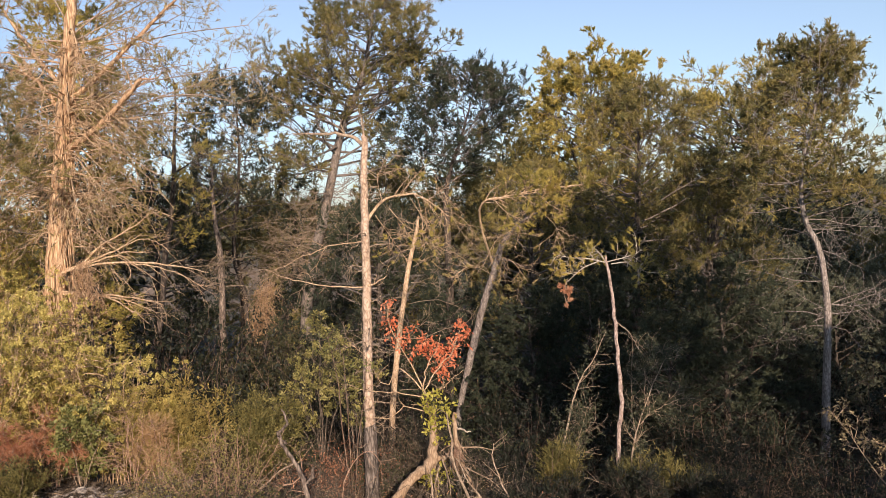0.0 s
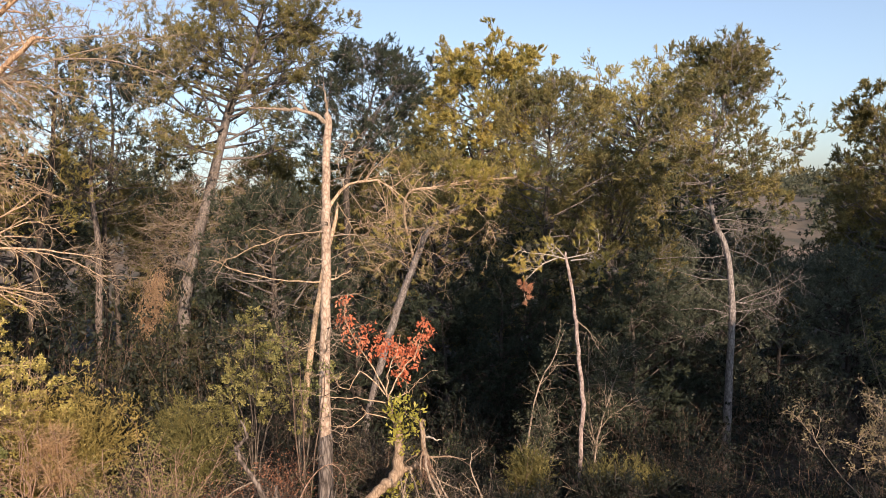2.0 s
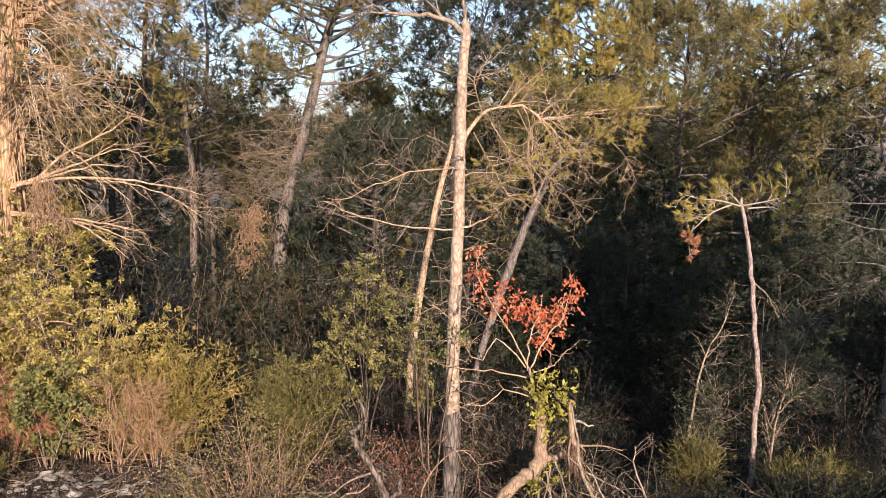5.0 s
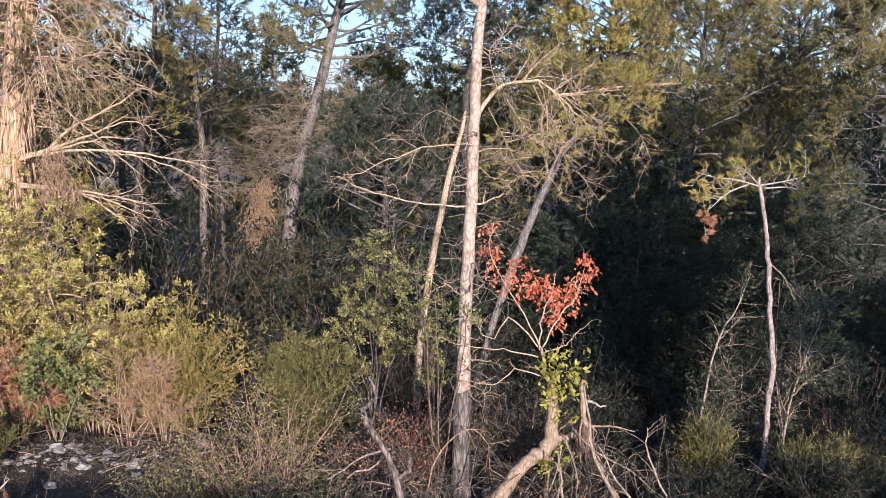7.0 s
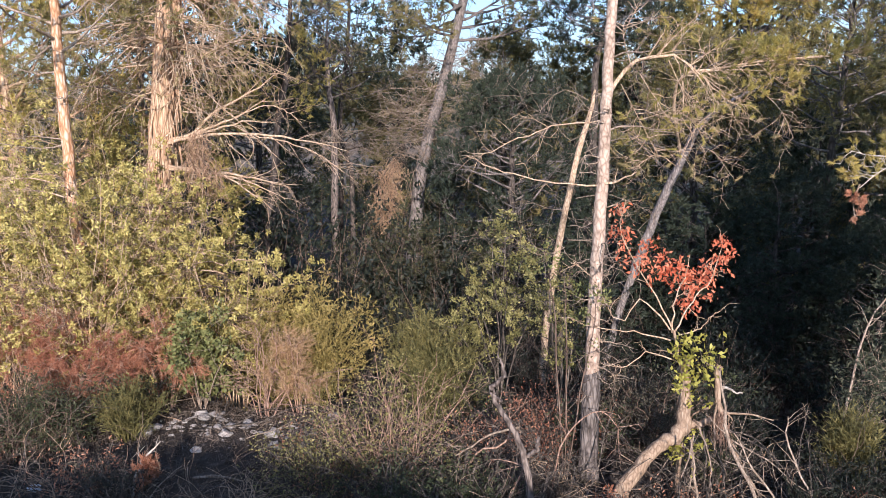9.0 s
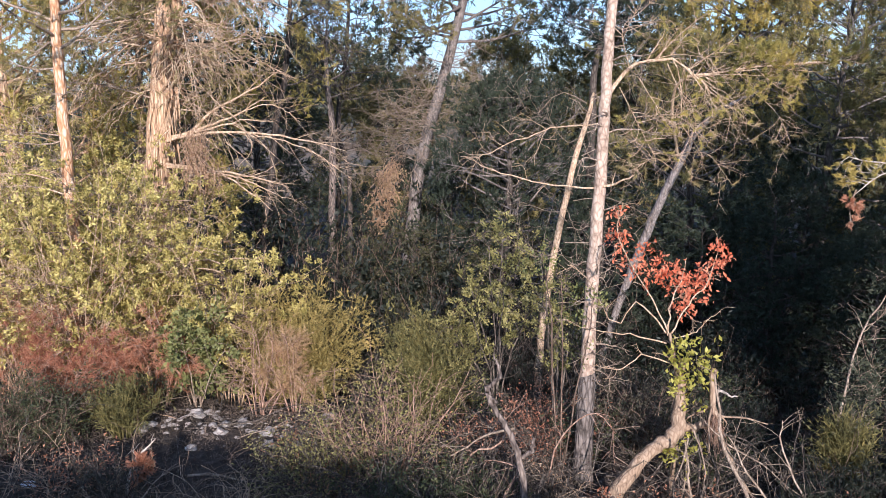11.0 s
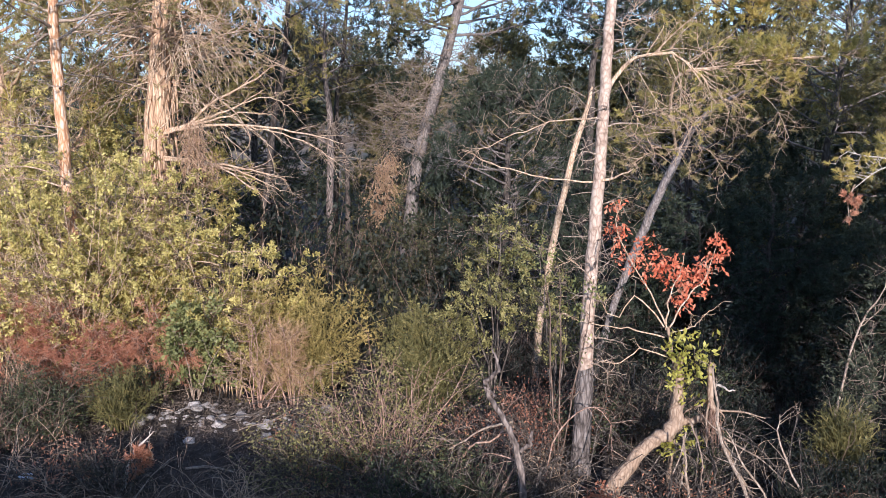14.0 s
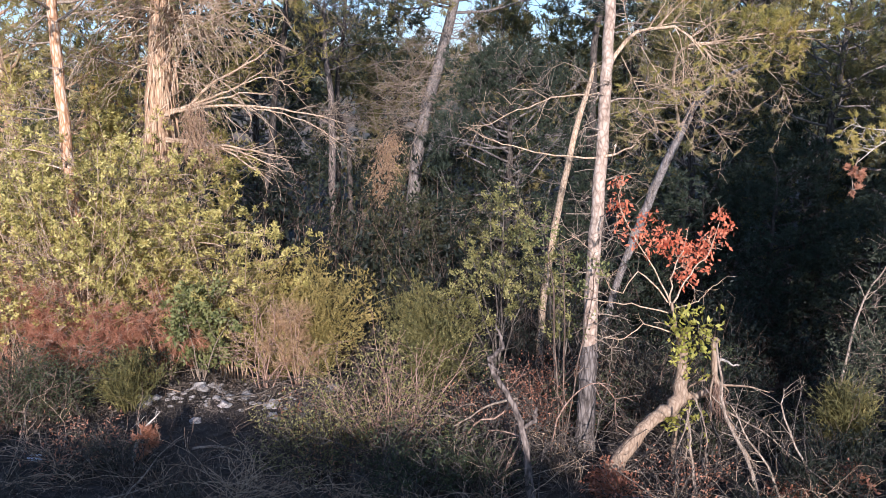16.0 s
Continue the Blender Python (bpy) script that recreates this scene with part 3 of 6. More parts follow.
# the pale second stem farther back
second = thing("dead_pine", "thin pale dead pine stem leaning among bare twigs", "pine tree", "", (-1.80, 17.5, ground_at(-1.8, 17.5) - 0.1))
limb("trunk", second, [(-1.80, 17.5, ground_at(-1.8, 17.5) - 0.1, 0.085), (-1.76, 17.5, -1.16, 0.08), (-1.62, 17.5, 0.33, 0.076), (-1.41, 17.5, 1.53, 0.07), (-1.14, 17.5, 2.93, 0.062), (-0.8, 17.5, 4.16, 0.045), (-0.7, 17.5, 4.6, 0.02)], B_TAN, 21, twigs=0, K=30, sides=10)
for i in range(20):
    z = rng.uniform(0.0, 4.5)
    x0 = float(np.interp(z, [-1.2, 4.2], [-1.76, -0.8]))
    a = rng.uniform(2.0, 7.0)
    n = rng.uniform(0.5, 1.8)
    q = [(x0 + math.cos(a) * n * k, 17.5 + math.sin(a) * n * k * 0.7, z + n * k * rng.uniform(-0.25, 0.45), 0.009 * (1.15 - k)) for k in (0.02, 0.35, 0.7, 1.0)]
    limb("branch", second, q, B_TWIG, 140 + i, twigs=9, twig_len=n * 0.5, sides=4, K=8, fine=3)


# leaning grey pine with a flat golden spray
leaning = thing("leaning_pine", "leaning grey pine with a flat spray of golden sunlit needles", "pine tree", "", (-0.72, 20.1, ground_at(-0.72, 20.1) - 0.1))
limb("trunk", leaning, [(-0.72, 20.1, ground_at(-0.72, 20.1) - 0.1, 0.117), (-0.63, 20.0, -1.95, 0.113), (-0.27, 19.58, -0.42, 0.082), (0.19, 19.17, 1.02, 0.098), (0.56, 18.75, 2.11, 0.090), (0.97, 18.33, 3.13, 0.082), (1.35, 17.92, 3.92, 0.060), (1.93, 17.5, 4.38, 0.040), (2.25, 17.3, 4.52, 0.015)], B_GREY_LIT, 31, twigs=0, K=40, sides=10)
limb("branch", leaning, [(0.97, 18.3, 3.2, 0.034), (0.80, 17.7, 4.2, 0.030), (0.92, 17.1, 4.80, 0.026), (1.5, 16.95, 4.92, 0.021), (2.3, 16.8, 5.03, 0.018), (3.1, 16.6, 5.06, 0.014), (3.72, 16.45, 5.10, 0.008)], B_TAN, 34, twigs=26, twig_len=0.5, K=22, sides=6, fine=3, droop=-0.04, wander=0.12, spread=0.4)
needle_spray(leaning, 32, [[(1.0, 17.1, 4.85), (1.7, 16.8, 4.9), (2.4, 16.6, 4.85)], [(1.6, 16.95, 4.93), (2.5, 16.7, 4.98), (3.2, 16.4, 4.9)], [(2.3, 16.8, 5.03), (3.1, 16.6, 5.08), (3.75, 16.45, 5.1)], [(1.2, 17.0, 4.9), (1.5, 16.5, 4.6), (1.9, 16.2, 4.35)], [(2.2, 16.8, 5.0), (2.5, 16.5, 4.7), (2.8, 16.3, 4.5)], [(1.9, 16.9, 4.98), (2.2, 17.0, 5.3)]], 0.42, M_PINE_GOLD, count=11, per=1, blades=38, needle=0.12, wide=0.012, r=0.011, wood=B_TAN, full=0.55)
needle_spray(leaning, 33, [[(1.6, 17.7, 4.2), (1.8, 16.8, 4.2), (1.7, 16.2, 3.7)], [(1.1, 18.1, 3.4), (1.5, 17.4, 3.4), (1.9, 17.0, 2.9)], [(0.9, 18.4, 3.0), (0.5, 17.8, 3.3), (0.1, 17.4, 3.1)], [(1.5, 17.7, 4.1), (1.2, 16.9, 3.9), (0.9, 16.4, 3.3)], [(2.2, 17.2, 4.6), (2.6, 16.8, 4.2), (2.8, 16.4, 3.7)]], 0.75, M_PINE_BROWN, count=12, per=1, blades=36, needle=0.11, lift=-0.06, name="tuft", r=0.010, wide=0.011, wood=B_TAN, full=0.22)

needle_spray(leaning, 35, [[(3.0, 16.6, 5.06), (3.4, 16.5, 5.08), (3.78, 16.4, 5.12)], [(2.2, 16.8, 5.03), (2.5, 16.7, 5.12), (2.7, 16.6, 5.22)]], 0.26, M_PINE_GOLD, count=9, per=1, blades=40, needle=0.12, wide=0.013, r=0.009, name="tuft", wood=B_TAN)

# slender crooked sapling with a tufted top
thin = thing("crooked_pine_sapling", "slender crooked pale pine sapling with a flat tufted top", "pine tree", "", (3.40, 10.8, ground_at(3.40, 10.8) - 0.1))
limb("trunk", thin, [(3.40, 10.8, ground_at(3.40, 10.8) - 0.1, 0.042), (3.45, 10.9, -0.22, 0.040), (3.59, 11.07, 0.32, 0.037), (3.66, 11.24, 0.86, 0.035), (3.73, 11.41, 1.42, 0.037), (3.71, 11.59, 1.98, 0.033), (3.70, 11.76, 2.62, 0.031), (3.68, 11.93, 3.12, 0.028), (3.63, 12.1, 3.66, 0.024), (3.60, 12.1, 3.74, 0.01)], B_SAPLING, 41, twigs=0, K=40, sides=9)
limb("branch", thin, [(3.70, 11.76, 2.65, 0.012), (3.92, 11.8, 2.46, 0.009), (4.06, 11.8, 2.18, 0.008), (4.22, 11.8, 1.9, 0.004)], B_TWIG, 42, twigs=5, twig_len=0.3, droop=-0.1)
needle_spray(thin, 43, [[(3.64, 12.1, 3.62), (3.3, 12.0, 3.72), (3.0, 11.9, 3.76), (2.72, 11.8, 3.85)], [(3.64, 12.1, 3.64), (3.9, 12.0, 3.70), (4.15, 11.9, 3.78)], [(3.5, 12.1, 3.66), (3.2, 12.0, 3.55), (2.95, 11.9, 3.35)], [(3.7, 12.1, 3.6), (4.0, 12.0, 3.62), (4.2, 12.0, 3.5)], [(3.6, 12.1, 3.66), (3.5, 12.3, 3.8), (3.4, 12.5, 3.9)]], 0.34, M_PINE_GOLD, count=7, per=1, blades=32, needle=0.08, wide=0.009, wood=B_PALE)
needle_spray(thin, 44, [[(2.95, 11.9, 3.4), (2.88, 11.85, 3.2), (2.9, 11.85, 3.0)]], 0.12, M_RUST, count=7, per=4, blades=7, needle=0.06, name="withered_tuft", wide=0.012)

# grey bare-stemmed pine
pine("grey_pine", "tall grey pine with a thin crown and bare lower branches", [(9.05, 20.2, -2.8, 0.108), (9.2, 20.2, -0.16, 0.097), (9.28, 20.2, 1.02, 0.090), (9.28, 20.2, 1.9, 0.083), (9.14, 20.2, 3.08, 0.072), (8.85, 20.3, 4.0, 0.061), (8.9, 20.6, 5.2, 0.043), (9.4, 21.2, 6.5, 0.035), (9.7, 21.6, 7.6, 0.01)], 3.5, 2.7, 64, 51, M_PINE, B_GREY_LIT, rise=0.5, dead=20, dead_len=2.4, subs=6, twigs=5, tufts=4, blades=6, needle=0.15, wide=0.032)

# ---------------------------------------------------------------- pines behind
FULL = dict(subs=6, twigs=5, tufts=3, blades=7, branch_mat=B_GREY)
pine("tall_pine", "tall leaning pine with a broad olive crown", [(-7.9, 28, -3, 0.26), (-7.41, 28, 1.1, 0.22), (-6.9, 28, 3.4, 0.20), (-6.2, 28, 5.6, 0.17), (-5.5, 28, 8.0, 0.14), (-4.6, 28, 9.8, 0.10), (-4.0, 28, 12.3, 0.03)], 5.2, 4.2, 74, 61, M_PINE, B_GREY, rise=0.3, dead=70, dead_len=3.0, needle=0.18, wide=0.027, flat=0.8, subs=8, twigs=6, tufts=4, blades=7)
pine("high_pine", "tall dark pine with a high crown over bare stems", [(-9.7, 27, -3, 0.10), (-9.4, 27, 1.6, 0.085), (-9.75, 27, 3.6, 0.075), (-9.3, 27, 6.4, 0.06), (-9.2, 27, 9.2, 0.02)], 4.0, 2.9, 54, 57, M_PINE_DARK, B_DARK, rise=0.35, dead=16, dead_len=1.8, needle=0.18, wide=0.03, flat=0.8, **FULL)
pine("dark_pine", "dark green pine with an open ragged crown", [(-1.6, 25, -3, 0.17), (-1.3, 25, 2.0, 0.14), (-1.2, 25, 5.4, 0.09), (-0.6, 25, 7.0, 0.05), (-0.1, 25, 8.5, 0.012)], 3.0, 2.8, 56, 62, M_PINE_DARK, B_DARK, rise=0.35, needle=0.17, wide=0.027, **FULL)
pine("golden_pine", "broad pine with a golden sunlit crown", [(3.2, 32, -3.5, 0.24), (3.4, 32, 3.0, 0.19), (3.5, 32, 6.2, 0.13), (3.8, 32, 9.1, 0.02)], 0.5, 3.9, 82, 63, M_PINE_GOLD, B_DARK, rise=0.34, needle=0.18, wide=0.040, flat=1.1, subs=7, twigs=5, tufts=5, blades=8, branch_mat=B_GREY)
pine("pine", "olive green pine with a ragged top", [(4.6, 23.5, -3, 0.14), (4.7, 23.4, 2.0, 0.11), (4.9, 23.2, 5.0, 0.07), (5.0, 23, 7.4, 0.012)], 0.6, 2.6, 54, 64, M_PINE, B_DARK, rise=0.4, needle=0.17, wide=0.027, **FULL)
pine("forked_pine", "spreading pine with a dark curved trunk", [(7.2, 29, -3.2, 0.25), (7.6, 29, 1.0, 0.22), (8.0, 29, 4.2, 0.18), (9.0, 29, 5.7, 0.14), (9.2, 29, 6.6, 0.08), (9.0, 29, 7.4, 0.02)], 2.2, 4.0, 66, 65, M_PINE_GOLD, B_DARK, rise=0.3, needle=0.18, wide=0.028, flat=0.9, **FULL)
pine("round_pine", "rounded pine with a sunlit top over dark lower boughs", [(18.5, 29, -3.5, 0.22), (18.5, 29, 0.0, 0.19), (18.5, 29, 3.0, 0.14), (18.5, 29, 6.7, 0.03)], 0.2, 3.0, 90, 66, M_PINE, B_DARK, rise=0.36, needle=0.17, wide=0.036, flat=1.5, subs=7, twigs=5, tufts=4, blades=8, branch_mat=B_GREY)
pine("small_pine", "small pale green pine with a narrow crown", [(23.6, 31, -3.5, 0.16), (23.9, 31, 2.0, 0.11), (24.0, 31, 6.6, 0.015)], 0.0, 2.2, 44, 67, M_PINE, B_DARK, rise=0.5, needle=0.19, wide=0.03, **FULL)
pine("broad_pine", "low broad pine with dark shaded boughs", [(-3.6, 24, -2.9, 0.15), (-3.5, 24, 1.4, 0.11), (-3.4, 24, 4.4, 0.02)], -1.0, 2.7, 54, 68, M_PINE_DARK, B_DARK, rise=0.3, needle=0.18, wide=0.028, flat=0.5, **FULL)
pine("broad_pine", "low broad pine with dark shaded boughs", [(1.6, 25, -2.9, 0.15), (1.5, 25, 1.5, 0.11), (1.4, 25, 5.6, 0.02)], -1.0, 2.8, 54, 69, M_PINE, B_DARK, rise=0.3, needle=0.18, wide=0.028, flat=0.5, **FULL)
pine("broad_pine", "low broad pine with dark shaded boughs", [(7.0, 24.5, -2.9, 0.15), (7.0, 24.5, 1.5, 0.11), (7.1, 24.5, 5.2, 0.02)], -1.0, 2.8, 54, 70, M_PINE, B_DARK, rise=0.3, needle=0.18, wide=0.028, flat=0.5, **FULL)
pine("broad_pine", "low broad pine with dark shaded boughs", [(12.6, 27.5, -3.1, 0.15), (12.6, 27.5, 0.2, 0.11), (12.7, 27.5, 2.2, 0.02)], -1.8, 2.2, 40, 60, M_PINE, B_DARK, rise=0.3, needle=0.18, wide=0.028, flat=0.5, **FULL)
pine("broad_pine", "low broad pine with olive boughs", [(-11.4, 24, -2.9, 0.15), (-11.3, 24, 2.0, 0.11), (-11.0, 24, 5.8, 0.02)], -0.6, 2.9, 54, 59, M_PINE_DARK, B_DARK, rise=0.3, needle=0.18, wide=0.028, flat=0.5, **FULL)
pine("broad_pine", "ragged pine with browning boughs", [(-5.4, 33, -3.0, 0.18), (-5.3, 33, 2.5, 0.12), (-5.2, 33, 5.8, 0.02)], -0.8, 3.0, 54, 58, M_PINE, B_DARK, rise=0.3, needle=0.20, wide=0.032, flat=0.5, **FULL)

# ---------------------------------------------------------------- the big dying pine
big = thing("dying_pine", "big dying pine with peeling bark and bare tangled branches", "pine tree", "", (-8.55, 14.2, ground_at(-8.55, 14.2) - 0.1))
limb("trunk", big, [(-8.55, 14.2, ground_at(-8.55, 14.2) - 0.1, 0.30), (-8.45, 14.2, 2.2, 0.26), (-8.36, 14.2, 3.2, 0.24), (-8.1, 14.2, 4.9, 0.215), (-7.87, 14.2, 6.5, 0.185), (-7.61, 14.2, 8.2, 0.145), (-7.36, 14.2, 9.75, 0.10), (-7.2, 14.2, 11.5, 0.03)], B_BIG, 71, twigs=0, K=50, sides=16, knots=0.014)
for k, q in enumerate([
    [(-7.85, 14.2, 6.5, 0.075), (-6.7, 13.9, 7.0, 0.06), (-5.54, 13.6, 7.81, 0.045)],
    [(-7.6, 14.2, 7.6, 0.065), (-6.55, 14.3, 8.36, 0.05), (-5.76, 14.4, 9.03, 0.04), (-4.83, 14.5, 9.79, 0.02)],
    [(-7.8, 14.2, 7.36, 0.05), (-8.26, 14.0, 8.11, 0.04), (-8.94, 13.8, 8.4, 0.02)],
    [(-7.75, 14.2, 7.9, 0.05), (-8.5, 14.2, 8.9, 0.04), (-9.3, 14.2, 10.2, 0.02)],
]):
    limb("branch", big, q, B_BIG, 72 + k, twigs=9, twig_len=0.9, K=18, fine=4)
for k, q in enumerate([
    [(-8.42, 14.20, 3.82, 0.032), (-7.53, 14.05, 4.04, 0.028), (-7.03, 14.00, 4.42, 0.023), (-6.23, 13.95, 4.76, 0.014), (-5.72, 13.90, 5.05, 0.006)],
    [(-8.42, 14.20, 3.80, 0.030), (-7.47, 14.05, 4.05, 0.025), (-6.72, 14.00, 4.28, 0.018), (-6.01, 13.95, 4.62, 0.006)],
    [(-8.42, 14.20, 3.80, 0.028), (-7.45, 14.00, 4.02, 0.022), (-6.48, 13.95, 4.23, 0.014), (-5.84, 13.90, 4.21, 0.006)],
    [(-8.42, 14.20, 3.78, 0.032), (-7.45, 14.00, 3.99, 0.027), (-6.49, 13.95, 4.03, 0.022), (-5.73, 13.90, 3.97, 0.017), (-4.99, 13.85, 3.85, 0.010), (-4.50, 13.80, 3.72, 0.004)],
    [(-6.28, 13.95, 4.01, 0.012), (-5.63, 13.90, 3.88, 0.011), (-5.05, 13.85, 3.67, 0.008), (-4.59, 13.80, 3.36, 0.004)],
    [(-6.72, 14.00, 4.28, 0.012), (-6.01, 13.90, 4.51, 0.010), (-5.58, 13.85, 4.39, 0.007), (-5.31, 13.80, 4.21, 0.004)],
    [(-8.41, 14.20, 3.47, 0.028), (-7.00, 13.90, 3.37, 0.022), (-6.25, 13.80, 3.27, 0.016), (-5.53, 13.70, 3.11, 0.005)],
    [(-8.42, 14.20, 3.45, 0.026), (-7.00, 13.90, 3.34, 0.020), (-6.36, 13.80, 3.21, 0.013), (-5.65, 13.70, 2.93, 0.004)],
    [(-8.42, 14.20, 3.43, 0.024), (-6.97, 13.90, 3.31, 0.018), (-6.27, 13.80, 2.97, 0.010), (-5.85, 13.70, 2.70, 0.004)],
]):
    limb("branch", big, q, B_TAN, 80 + k, twigs=9, twig_len=0.6, K=16, sides=6, fine=2, droop=-0.02, wander=0.09, spread=0.36)
rng = np.random.default_rng(88)
B = Geo()
o = np.array(big.matrix_world.translation)
m = 230
zz = rng.uniform(2.4, 9.0, m)
aa = rng.uniform(0, 6.28, m)
rr = np.interp(zz, [2.2, 9.75], [0.27, 0.11])
base = np.stack([np.interp(zz, [2.2, 9.75], [-8.45, -7.36]) + np.cos(aa) * rr, 14.2 + np.sin(aa) * rr, zz], 1) - o
strip = grow(rng, base, np.stack([np.cos(aa) * 0.10, np.sin(aa) * 0.10, np.full(m, -1.0)], 1), rng.uniform(0.15, 0.7, m), 5, 0.0, 0.06)
tubes(B, strip, taper(rng.uniform(0.012, 0.035, m), 5, 0.4), 5)
tagged(part("peeling_bark", B, B_BIG, big, "loose strips of peeling bark"), kind="stuff")
for i in range(60):
    z = rng.uniform(4.9, 9.0)
    x0 = float(np.interp(z, [2.2, 9.75], [-8.45, -7.36]))
    a = rng.uniform(0, 6.28)
    n = rng.uniform(0.7, 2.4)
    q = [(x0 + math.cos(a) * n * k, 14.2 + math.sin(a) * n * k, z + n * (0.35 * k - 0.9 * k * k * rng.uniform(0.2, 1.2)), 0.022 * (1.15 - k)) for k in (0.05, 0.35, 0.7, 1.0)]
    limb("branch", big, q, B_TAN, 200 + i, twigs=6, twig_len=n * 0.5, sides=4, K=9, fine=2, droop=-0.12, wander=0.16)
needle_spray(big, 90, [[(-7.8, 14.2, 6.6), (-7.2, 14.8, 7.2), (-6.6, 15.2, 7.5)], [(-7.7, 14.2, 7.6), (-8.7, 15.2, 8.0), (-9.6, 15.8, 8.0)], [(-8.0, 14.2, 5.4), (-9.0, 15.0, 5.6), (-10.2, 15.4, 5.4)], [(-7.8, 14.2, 6.8), (-8.8, 13.6, 7.0), (-10.0, 13.2, 6.8)], [(-8.2, 14.2, 4.6), (-9.0, 13.6, 4.9), (-9.8, 13.2, 4.9)], [(-7.4, 14.2, 9.0), (-6.4, 14.6, 9.8), (-5.4, 14.8, 10.2)], [(-7.5, 14.2, 9.3), (-8.2, 14.6, 10.2), (-9.0, 15.0, 10.8)]], 1.3, M_PINE_BROWN, count=18, per=2, blades=7, needle=0.16, r=0.02, wide=0.022)

needle_spray(big, 98, [[(-7.6, 14.2, 8.0), (-6.2, 14.3, 8.7), (-4.9, 14.5, 9.3)], [(-7.7, 14.2, 7.3), (-6.3, 13.8, 7.6), (-5.2, 13.6, 8.0)], [(-7.5, 14.2, 8.8), (-6.2, 14.8, 9.6), (-5.0, 15.2, 10.4)], [(-7.7, 14.2, 7.8), (-6.6, 15.0, 8.2), (-5.4, 15.6, 8.4)], [(-7.8, 14.2, 6.8), (-6.2, 14.2, 7.3), (-4.6, 14.2, 7.7), (-3.0, 14.2, 7.9)], [(-5.5, 14.2, 7.5), (-4.4, 13.8, 7.4), (-3.4, 13.6, 7.1)]], 1.1, M_PINE_BROWN, count=12, per=2, blades=6, needle=0.12, r=0.02, wide=0.014, name="withered_spray")
needle_spray(big, 89, [[(-7.6, 14.3, 7.6), (-6.0, 15.0, 8.0), (-4.2, 15.4, 8.2)], [(-7.5, 14.3, 8.4), (-5.8, 15.2, 9.0), (-4.0, 15.8, 9.2)], [(-7.7, 14.3, 7.0), (-6.0, 15.2, 7.3), (-4.4, 15.8, 7.2)], [(-7.4, 14.3, 9.2), (-6.0, 15.2, 10.0), (-4.6, 15.8, 10.6)]], 1.2, M_PINE_BROWN, count=15, per=2, blades=7, needle=0.13, r=0.02, wide=0.017, name="withered_crown")
# long drooping bare twigs round the dying pine's stem
rng = np.random.default_rng(99)
m = 120
zz = rng.uniform(4.3, 8.6, m)
aa = np.where(rng.uniform(size=m) < 0.7, rng.uniform(-0.8, 0.8, m), rng.uniform(2.3, 3.9, m))
base = np.stack([np.interp(zz, [2.2, 9.75], [-8.45, -7.36]), np.full(m, 14.2), zz], 1) - o
D, N = Geo(), Geo()
c = grow(rng, base, np.stack([np.cos(aa), np.sin(aa), rng.uniform(-0.1, 0.7, m)], 1), rng.uniform(0.7, 2.6, m), 10, -0.14, 0.15)
tubes(D, c, taper(rng.uniform(0.009, 0.020, m), 10, 0.3), 4)
s, d, w, tt = children(rng, c, 6, 0.25, 1, 0.5)
c2 = grow(rng, s, d, rng.uniform(0.3, 1.0, len(s)), 7, -0.08, 0.2)
tubes(D, c2, taper(np.full(len(s), 0.010), 7, 0.4), 3)
s, d, w, tt = children(rng, c2, 1, 0.5, 1, 0.5)
needles(rng, N, s, d, 8, 0.14, 0.018, 1.0)
tagged(part("deadwood", D, B_TAN, big, "long drooping bare tan twigs"), kind="stuff")
part("withered_needles", N, M_PINE_BROWN, big)

orange = pine("orange_pine", "slim pine with orange flaking bark", [(-8.32, 11.7, 0.2, 0.11), (-8.3, 11.7, 2.5, 0.095), (-8.3, 11.7, 4.12, 0.088), (-8.28, 11.7, 5.1, 0.082), (-8.26, 11.7, 6.2, 0.07), (-8.4, 11.7, 9.2, 0.02)], 6.6, 2.0, 20, 91, M_PINE, B_ORANGE, branch_mat=B_TWIG, dead=12, dead_len=1.0, needle=0.12, wide=0.014)
pine("bushy_pine", "bushy pine with olive sunlit boughs", [(-10.2, 17.2, -2, 0.16), (-10.0, 17.2, 2.0, 0.13), (-9.7, 17.2, 6.0, 0.08), (-9.5, 17.2, 10.0, 0.02)], 1.2, 2.6, 56, 94, M_PINE_GOLD, B_BIG, dead=24, dead_len=2.0, needle=0.16, wide=0.026, subs=7, twigs=5, tufts=3, blades=7)
pine("edge_pine", "dense green pine at the edge of the wood", [(-11.8, 14.6, -1, 0.16), (-11.8, 14.6, 3.0, 0.12), (-11.9, 14.6, 9.0, 0.02)], 1.4, 2.6, 56, 95, M_PINE_GOLD, B_BIG, needle=0.16, wide=0.028, subs=7, twigs=5, tufts=3, blades=7)
pine("edge_pine", "dense green pine at the edge of the wood", [(-15.0, 17.6, -1, 0.18), (-15.0, 17.6, 3.0, 0.12), (-15.2, 17.6, 10.0, 0.02)], 0.6, 3.0, 60, 96, M_PINE, B_BIG, needle=0.17, wide=0.027, **FULL)
pine("edge_pine", "dense green pine at the edge of the wood", [(-13.6, 21.6, -1, 0.18), (-13.6, 21.6, 3.0, 0.12), (-13.2, 21.6, 9.0, 0.02)], 0.2, 3.0, 60, 97, M_PINE_DARK, B_BIG, needle=0.17, wide=0.027, **FULL)
